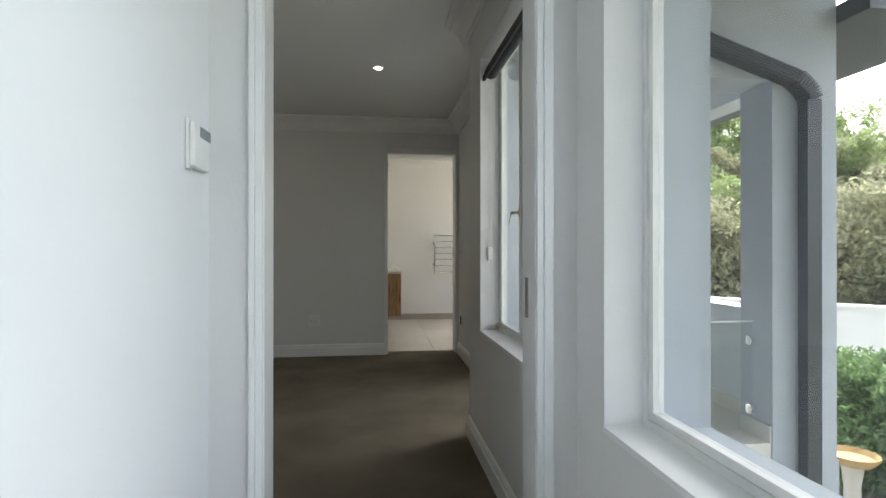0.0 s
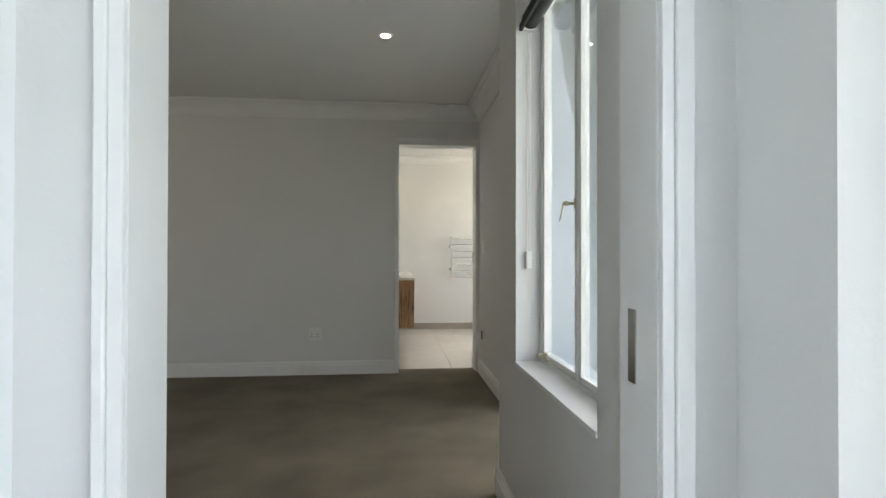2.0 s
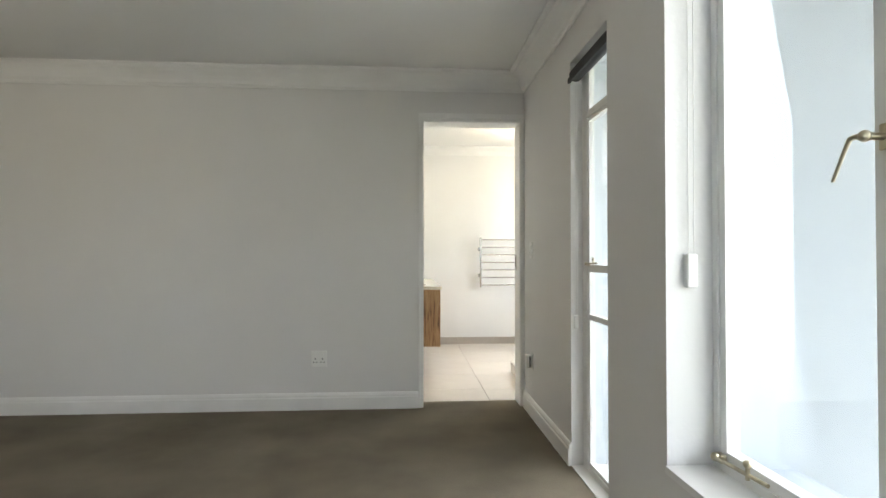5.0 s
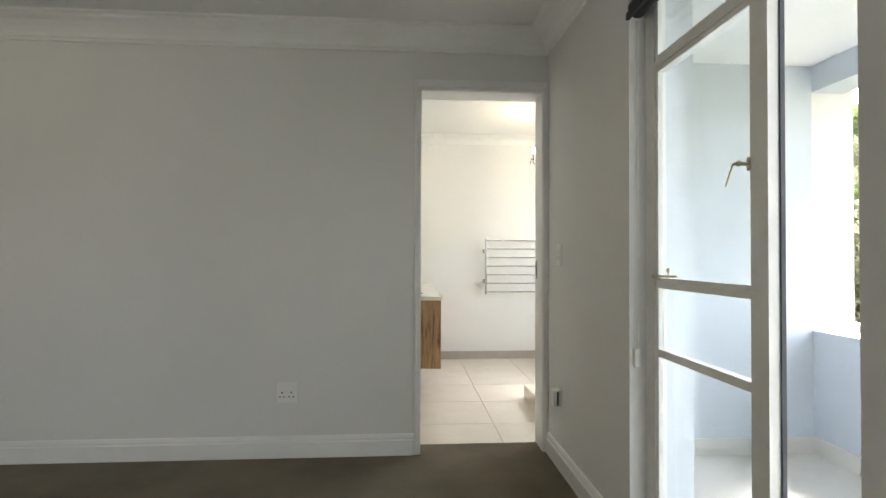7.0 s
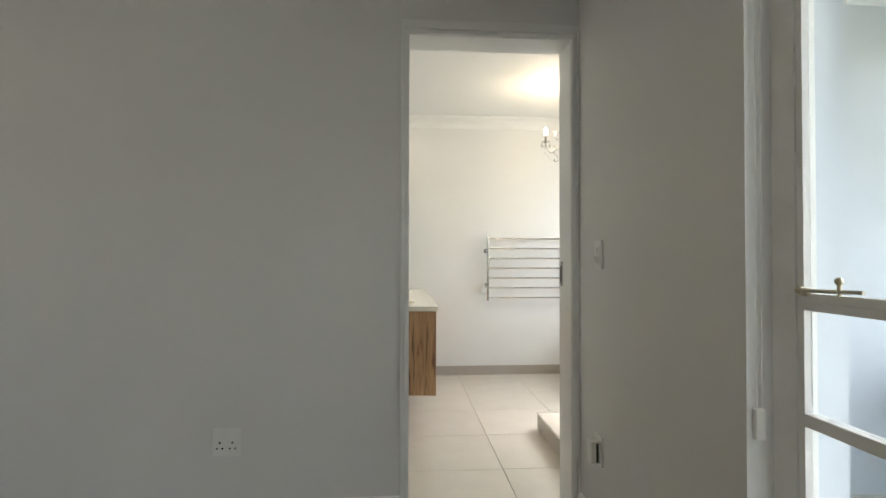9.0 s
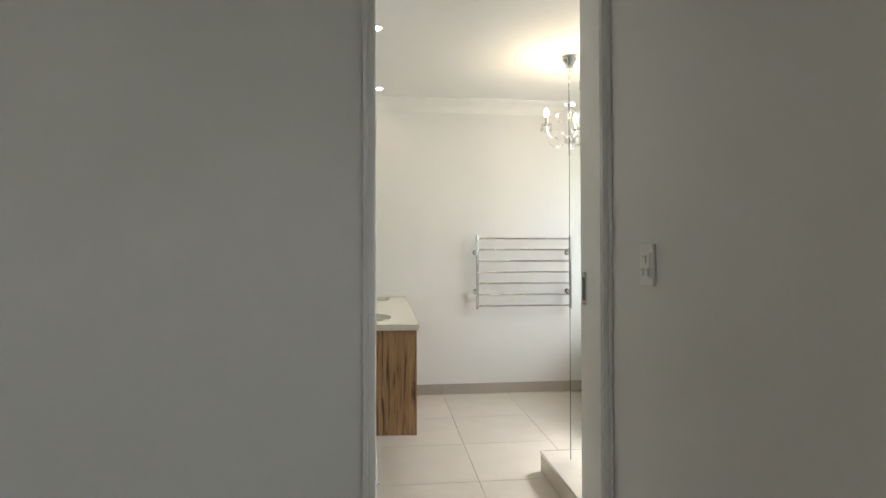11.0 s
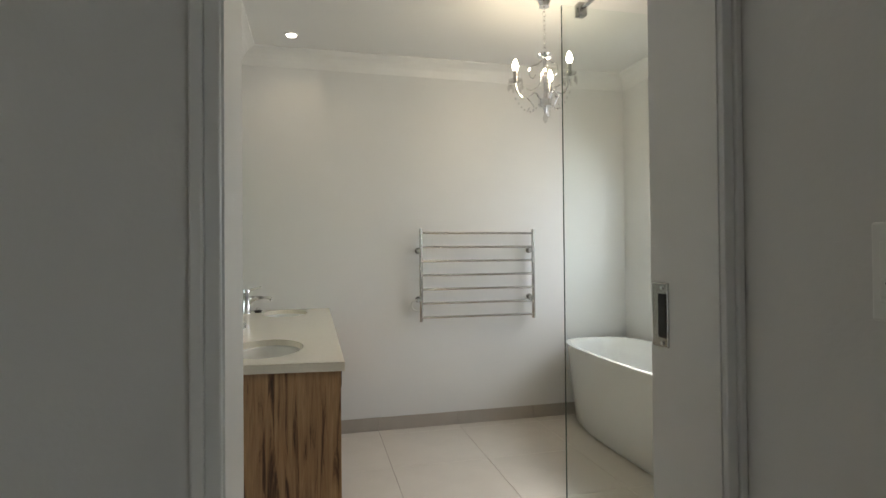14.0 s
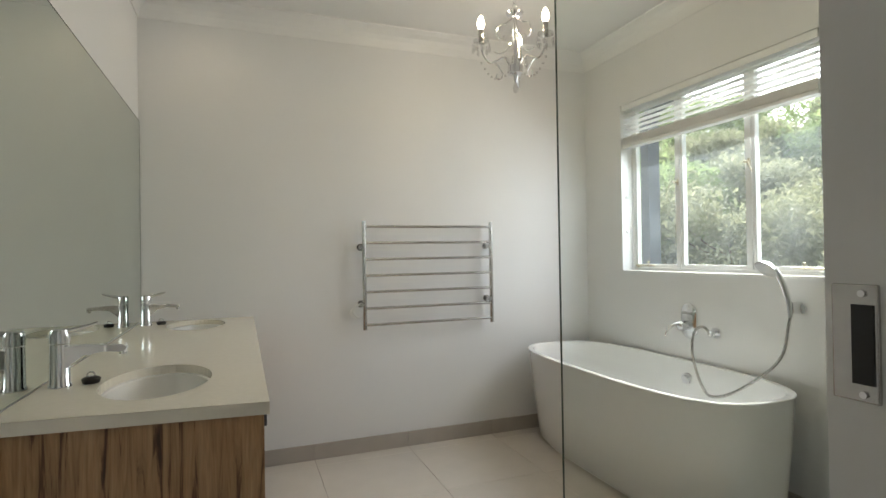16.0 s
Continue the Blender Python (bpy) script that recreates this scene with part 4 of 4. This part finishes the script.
# ---- shower: platform, screen ----
plat = boxes("shower_platform", TILE, [((1.322, 6.474, FZ), (1.500, 7.572, 0.088)), ((1.500, 7.405, FZ), (2.866, 7.572, 0.0875)), ((1.500, 6.474, FZ), (2.866, 7.405, 0.010))])
structure(plat, "raised beige tiled shower kerb round a sunken floor", "shower base")
structure(boxes("trim_platform_edge", SATIN, [((1.319, 6.474, 0.078), (1.3215, 7.572, 0.090)), ((1.319, 7.5725, 0.078), (2.866, 7.575, 0.090)), ((1.5005, 7.400, 0.078), (2.866, 7.4045, 0.0895))]), "thin steel tile edge trim", "edge trim")
SY = 7.43
scr = empty("shower_screen", (2.1, SY, 0.09), "frameless clear glass shower screen with a stay bar", "shower screen")
boxes("glass_panel", CLEAR, [((1.445, SY - 0.004, 0.09), (2.864, SY + 0.004, 2.115))], scr).visible_shadow = False
boxes("polished_edge", GLASS_EDGE, [((1.4437, SY - 0.004, 0.09), (1.445, SY + 0.004, 2.115))], scr, "dark polished glass edge")
rods("stay_bar", CHROME, [((1.525, SY, 2.108), (1.525, 6.475, 2.108))], 0.0095, scr)
bm = bmesh.new()
box(bm, (1.507, SY - 0.018, 2.08), (1.543, SY + 0.018, 2.13), 0.004)
part("clamp", bm, SATIN, scr, "steel glass clamp", True)
rods("wall_flange", SATIN, [((1.525, 6.474, 2.108), (1.525, 6.486, 2.108))], 0.025, scr, seg=16)


# ---- chandelier ----
CC = Vector((1.704, 8.15, 0))
ch = empty("chandelier", (CC.x, CC.y, HB), "small chrome and crystal chandelier with three candle bulbs", "chandelier")
bm = bmesh.new()
lathe(bm, [(0.0, 0.0), (0.014, 0.0), (0.014, -0.02), (0.05, -0.022), (0.047, -0.03), (0.034, -0.045), (0.026, -0.075), (0.0, -0.078)], (CC.x, CC.y, HB), 20)
part("ceiling_rose", bm, CHROME, ch, "", True)
bm = bmesh.new()
z = HB - 0.076
k = 0
while z > 2.235:
    r = 0.009
    ring = [(CC.x + (r * math.cos(a) if k % 2 else 0), CC.y + (0 if k % 2 else r * math.cos(a)), z - 0.014 + 0.014 * math.sin(a)) for a in [i * 2 * math.pi / 10 for i in range(11)]]
    tube(bm, ring, 0.002, 5)
    z -= 0.023
    k += 1
part("chain", bm, CHROME, ch, "chrome link chain", True)
bm = bmesh.new()
lathe(bm, [(0.0, 2.235), (0.012, 2.23), (0.04, 2.215), (0.036, 2.205), (0.01, 2.20), (0.009, 2.15), (0.014, 2.13), (0.009, 2.10), (0.008, 1.985), (0.034, 1.98), (0.034, 1.945), (0.012, 1.94), (0.006, 1.91), (0.0, 1.905)], (CC.x, CC.y, 0), 18)
part("stem", bm, CHROME, ch, "", True)
for i, ang in enumerate((175, 295, 55)):
    a = radians(ang)
    u = Vector((math.cos(a), math.sin(a), 0))
    q = lambda r, z: CC + u * r + Vector((0, 0, z))
    bm = bmesh.new()
    tube(bm, curve([q(0.02, 1.97), q(0.05, 2.015), q(0.085, 2.0), q(0.12, 1.985), q(0.15, 2.02), q(0.158, 2.06)], 24), 0.0048, 8)
    tube(bm, curve([q(0.10, 1.99), q(0.075, 1.965), q(0.06, 1.935), q(0.075, 1.915), q(0.092, 1.925), q(0.085, 1.94)], 20), 0.0032, 7)
    tube(bm, curve([q(0.012, 2.19), q(0.04, 2.165), q(0.075, 2.15), q(0.085, 2.11), q(0.065, 2.09), q(0.05, 2.11)], 20), 0.0032, 7)
    tube(bm, curve([q(0.015, 2.12), q(0.03, 2.06), q(0.07, 2.03), q(0.10, 2.035)], 16), 0.0032, 7)
    arm = part("arm", bm, CHROME, ch, "curled chrome arm", True)
    bm = bmesh.new()
    lathe(bm, [(0.0, 2.06), (0.012, 2.062), (0.03, 2.07), (0.036, 2.078), (0.03, 2.074), (0.0, 2.07)], (q(0.158, 0).x, q(0.158, 0).y, 0), 16)
    part("drip_dish", bm, CRYSTAL, arm, "clear crystal dish", True)
    bm = bmesh.new()
    rod(bm, q(0.158, 2.066), q(0.158, 2.125), 0.011, 14)
    part("candle_sleeve", bm, SATIN, arm, "grey candle sleeve", True)
    bm = bmesh.new()
    lathe(bm, [(0.0, 2.125), (0.010, 2.126), (0.0165, 2.145), (0.015, 2.16), (0.008, 2.178), (0.0, 2.188)], (q(0.158, 0).x, q(0.158, 0).y, 0), 16)
    part("bulb", bm, BULB, arm, "lit candle bulb", True)
    for j in range(7):
        b2 = a + 0.5 * (j - 3)
        for rr, zz, sz in ((0.158, 2.045, 0.008),):
            c = q(rr, 0) + Vector((math.cos(b2 * 2.2), math.sin(b2 * 2.2), 0)) * 0.036
            bm = bmesh.new()
            ball(bm, (c.x, c.y, zz + 0.014), 0.005, seg=8)
            ball(bm, (c.x, c.y, zz - 0.008), sz, 0.8, 0.8, 1.9, 8)
            part("crystal_drop", bm, CRYSTAL, arm)
    bm = bmesh.new()
    for j in range(9):
        t = j / 8
        c = q(0.158 - 0.125 * t, 2.045 - 0.11 * math.sin(math.pi * (0.2 + 0.62 * t)) - 0.035 * t)
        ball(bm, c, 0.0055, seg=8)
    part("crystal_string", bm, CRYSTAL, ch, "string of crystal beads")
bm = bmesh.new()
ball(bm, (CC.x, CC.y, 1.885), 0.016, 0.8, 0.8, 1.5, 12)
part("crystal_pendant", bm, CRYSTAL, ch, "", True)
for ang in (175, 295, 55):
    a = radians(ang)
    bulb_lamp("candle_light", (CC.x + 0.158 * math.cos(a), CC.y + 0.158 * math.sin(a), 2.205), 0.68, WARM, 0.015)


# ---- venetian blind, half raised ----
vb = empty("venetian_blind", (2.91, 8.22, 2.09), "white venetian blind pulled up over the bathroom window", "blind")
boxes("head_rail", SLAT, [((2.872, 7.632, 2.06), (2.93, 8.882, 2.098))], vb, bevel=0.003)
for k in range(5):
    z = 2.036 - k * 0.03
    boxes("slat", SLAT, [((2.876, 7.637, z), (2.924, 8.878, z + 0.0016))], vb)
bm = bmesh.new()
for k in range(8):
    box(bm, (2.874, 7.637, 1.843 + k * 0.006), (2.926, 8.878, 1.843 + k * 0.006 + 0.0045))
part("slat_stack", bm, SLAT, vb, "stack of raised white slats")
boxes("bottom_rail", SLAT, [((2.873, 7.635, 1.820), (2.927, 8.880, 1.841))], vb, bevel=0.003)
for y in (7.8, 8.22, 8.65):
    rods("cord", PLASTIC, [((2.9, y, 1.83), (2.9, y, 2.06))], 0.0012, vb, seg=6)
bm = bmesh.new()
for z in (1.28, 1.5):
    box(bm, (2.90, 8.882, z), (2.915, 8.893, z + 0.02), 0.002)
structure(part("trim_hold_down", bm, SATIN), "small steel blind clips on the reveal", "clip")


# ---- outside ----
def ground_z(x, y):
    d = (x - 8.5) * 0.72 + (y - 8.5) * 0.69
    t = min(1.0, max(0.0, (d - 3.0) / 26.0))
    return -1.9 + 7.5 * t * t * (3 - 2 * t) + 0.12 * math.sin(x * 0.9) * math.cos(y * 0.7) * (1 if d > 0 else 0)


bm = bmesh.new()
lines = [-2000, -400, -120, -60] + [k * 3 - 30 for k in range(34)] + [100, 200, 500, 2000]
grid = [[bm.verts.new((x, y, ground_z(x, y))) for y in lines] for x in lines]
for i in range(len(lines) - 1):
    for j in range(len(lines) - 1):
        bm.faces.new((grid[i][j], grid[i + 1][j], grid[i + 1][j + 1], grid[i][j + 1]))
structure(part("ground", bm, SOIL, None, "", True), "planted garden bank rising behind the house", "ground")

m_gw = pose(10.3, 9.9, -1.95, 0, 0, -46)
bm = bmesh.new()
box(bm, (-9, -0.12, 0), (9, 0.12, 1.88), 0.01)
box(bm, (-9.02, -0.16, 1.88), (9.02, 0.16, 1.95), 0.01)
gw = part("garden_wall", bm, GARDEN_WALL)
gw.matrix_world = m_gw
tagged(gw, "long low white plastered garden wall", "garden wall")
bm = bmesh.new()
box(bm, (-9, -2.2, 0.0), (9, -0.2, 0.1))
pv = part("pavement", bm, PAVING)
pv.matrix_world = m_gw
structure(pv, "pale paved path below the garden wall", "path")

bb = empty("bird_bath", (5.3, 5.7, -1.9), "ochre stone bird bath on a pedestal", "bird bath")
bm = bmesh.new()
lathe(bm, [(0.0, 0.78), (0.20, 0.80), (0.235, 0.85), (0.245, 0.85), (0.24, 0.82), (0.18, 0.75), (0.0, 0.73)], (5.3, 5.7, -1.9), 28)
part("bowl", bm, TERRACOTTA, bb, "ochre bowl", True)
bm = bmesh.new()
lathe(bm, [(0.0, 0), (0.16, 0), (0.15, 0.06), (0.09, 0.12), (0.075, 0.5), (0.10, 0.7), (0.12, 0.745), (0.0, 0.75)], (5.3, 5.7, -1.9), 20)
part("pedestal", bm, PAVING, bb, "", True)


def leaves(count, radius, height, size, seed, clumps):
    """A crown of small bent leaves, gathered in clumps with gaps between them."""
    rnd = random.Random(seed)
    vs, fs = [], []
    centres = []
    for _ in range(clumps):
        a, r, h = rnd.uniform(0, 6.28), radius * math.sqrt(rnd.random()), rnd.random()
        k = 0.45 + 0.75 * math.sin(math.pi * (0.12 + 0.8 * h))
        centres.append((r * k * math.cos(a), r * k * math.sin(a), height * h, rnd.uniform(0.28, 0.62) * radius * 0.55))
    for _ in range(count):
        cx, cy, cz, cr = rnd.choice(centres)
        d = Vector((rnd.gauss(0, 1), rnd.gauss(0, 1), rnd.gauss(0, 1))).normalized() * cr * rnd.random() ** 0.4
        p = Vector((cx, cy, cz)) + d
        q = Euler((rnd.uniform(-1.1, 1.1), rnd.uniform(-1.1, 1.1), rnd.uniform(0, 6.28))).to_matrix()
        s = size * rnd.uniform(0.6, 1.3)
        i = len(vs)
        for u in ((-s, 0, 0), (0, -s * 0.42, 0.12 * s), (s, 0, -0.1 * s), (0, s * 0.42, 0.12 * s)):
            vs.append(p + q @ Vector(u))
        fs += [(i, i + 1, i + 2), (i, i + 2, i + 3)]
    me = bpy.data.meshes.new("crown")
    me.from_pydata([tuple(v) for v in vs], [], fs)
    return me


def make_tree(seed, height, radius, material, count, size, label, category="tree", name="tree"):
    rnd = random.Random(seed)
    t = empty(name, (0, 0, 0), label, category)
    bm = bmesh.new()
    lean = rnd.uniform(-0.3, 0.3)
    tube(bm, curve([(0, 0, -0.3), (lean * 0.4, 0.1, height * 0.3), (lean, -0.1, height * 0.7), (lean * 1.2, 0, height * 0.92)], 12), lambda k: 0.035 * height * (1 - 0.85 * k) * 0.55, 8)
    for _ in range(9):
        h = rnd.uniform(0.2, 0.75) * height
        a = rnd.uniform(0, 6.28)
        l = radius * rnd.uniform(0.5, 0.95)
        tube(bm, curve([(lean * h / height, 0, h), (l * 0.5 * math.cos(a), l * 0.5 * math.sin(a), h + 0.2 * l), (l * math.cos(a), l * math.sin(a), h + 0.55 * l)], 8), lambda k: 0.009 * height * (1 - 0.8 * k), 6)
    part("trunk", bm, BARK, t, "", True)
    me = leaves(count, radius, height * 0.86, size, seed, 70)
    me.materials.append(material)
    c = new("crown", me)
    c.parent = t
    c.location = (0, 0, height * 0.14)
    return t


KINDS = [make_tree(11, 5.0, 2.3, LEAF_A, 13000, 0.12, "leafy green garden tree on the bank"),
         make_tree(12, 4.4, 2.2, LEAF_A, 13000, 0.11, "dense green tree with an uneven crown"),
         make_tree(13, 3.6, 2.0, LEAF_B, 13000, 0.085, "olive-brown bushy tree on the bank"),
         make_tree(14, 4.0, 2.1, LEAF_B, 13000, 0.09, "pale olive tree with fine foliage")]
rnd = random.Random(5)
SPOTS = []
for row, (dist, kinds, step) in enumerate(((15.0, (2, 2, 3, 2), 7.0), (18.0, (3, 1, 2, 0), 6.5), (22.0, (1, 0, 3, 1), 6.0), (27.0, (0, 1, 0, 3), 5.5))):
    ang = 14.0
    while ang < 82:
        a = radians(ang + rnd.uniform(-1.5, 1.5))
        r = dist + rnd.uniform(-1.2, 1.2)
        SPOTS.append((0.8 + r * math.sin(a), 5.0 + r * math.cos(a), rnd.choice(kinds), rnd.uniform(0.85, 1.2), rnd.uniform(0, 360)))
        ang += step * rnd.uniform(0.8, 1.15)
used = set()
for x, y, k, s, turn in SPOTS:
    m = pose(x, y, ground_z(x, y), 0, 0, turn)
    if k in used:
        o = copy_thing(KINDS[k], m)
    else:
        o = KINDS[k]
        o.matrix_basis = m
        used.add(k)
    tagged(o, group="trees on the bank")

shrub = make_tree(21, 1.5, 0.75, LEAF_C, 5000, 0.055, "bushy green garden shrub below the balcony", "shrub", "shrub")
first = True
for x, y, s in ((5.9, 7.0, 1), (6.7, 7.2, 1), (7.4, 6.9, 1), (6.7, 6.1, 1), (7.8, 5.9, 1)):
    m = pose(x, y, -1.92, 0, 0, x * 90)
    if first:
        shrub.matrix_basis = m
        first = False
    else:
        copy_thing(shrub, m)
    
# ---- bathroom floor, tile by tile ----
fl = structure(boxes("floor_bath", GROUT, [((0.07, 6.46, -0.12), (2.87, 9.27, FZ - 0.003))]), "beige porcelain floor tiles with dark grout", "tiled floor")
TX, TY, GAP = 0.5665, 0.565, 0.0022
tile_mesh = {}


def slab(sx, sy, sz, material, bevel=0.0012):
    key = (round(sx, 3), round(sy, 3), round(sz, 3), material.name)
    if key not in tile_mesh:
        b = bmesh.new()
        box(b, (-sx / 2, -sy / 2, -sz / 2), (sx / 2, sy / 2, sz / 2))
        bmesh.ops.bevel(b, geom=[e for e in b.edges], offset=bevel, segments=1, affect="EDGES")
        me = bpy.data.meshes.new("tile")
        b.to_mesh(me)
        b.free()
        me.materials.append(material)
        tile_mesh[key] = me
    return tile_mesh[key]


def grid_cuts(lo, hi, origin, pitch):
    k = math.ceil((lo - origin) / pitch)
    out = [lo]
    while origin + k * pitch < hi:
        if origin + k * pitch > lo + 0.01:
            out.append(origin + k * pitch)
        k += 1
    return out + [hi]


xs, ys = grid_cuts(0.07, 2.87, 0.955, TX), grid_cuts(6.46, 9.27, 8.035, TY)
for xa, xb in zip(xs, xs[1:]):
    for ya, yb in zip(ys, ys[1:]):
        o = new("tile", slab(xb - xa - GAP, yb - ya - GAP, 0.008, TILE))
        o.parent = fl
        o.location = ((xa + xb) / 2, (ya + yb) / 2, FZ - 0.004)
sk = structure(boxes("baseboard_bath", GROUT, [((0.07, 9.262, FZ), (2.87, 9.27, 0.068)), ((2.862, 7.55, FZ), (2.87, 9.262, 0.068))]), "greige porcelain skirting tiles", "skirting")
for xa, xb in zip(xs, xs[1:]):
    o = new("tile", slab(xb - xa - GAP, 0.008, 0.09, SKIRT))
    o.parent = sk
    o.location = ((xa + xb) / 2, 9.2585, FZ + 0.0455)
for ya, yb in zip(ys, ys[1:]):
    if ya > 7.4:
        o = new("tile", slab(0.008, yb - ya - GAP, 0.09, SKIRT))
        o.parent = sk
        o.location = (2.8585, (ya + yb) / 2, FZ + 0.0455)
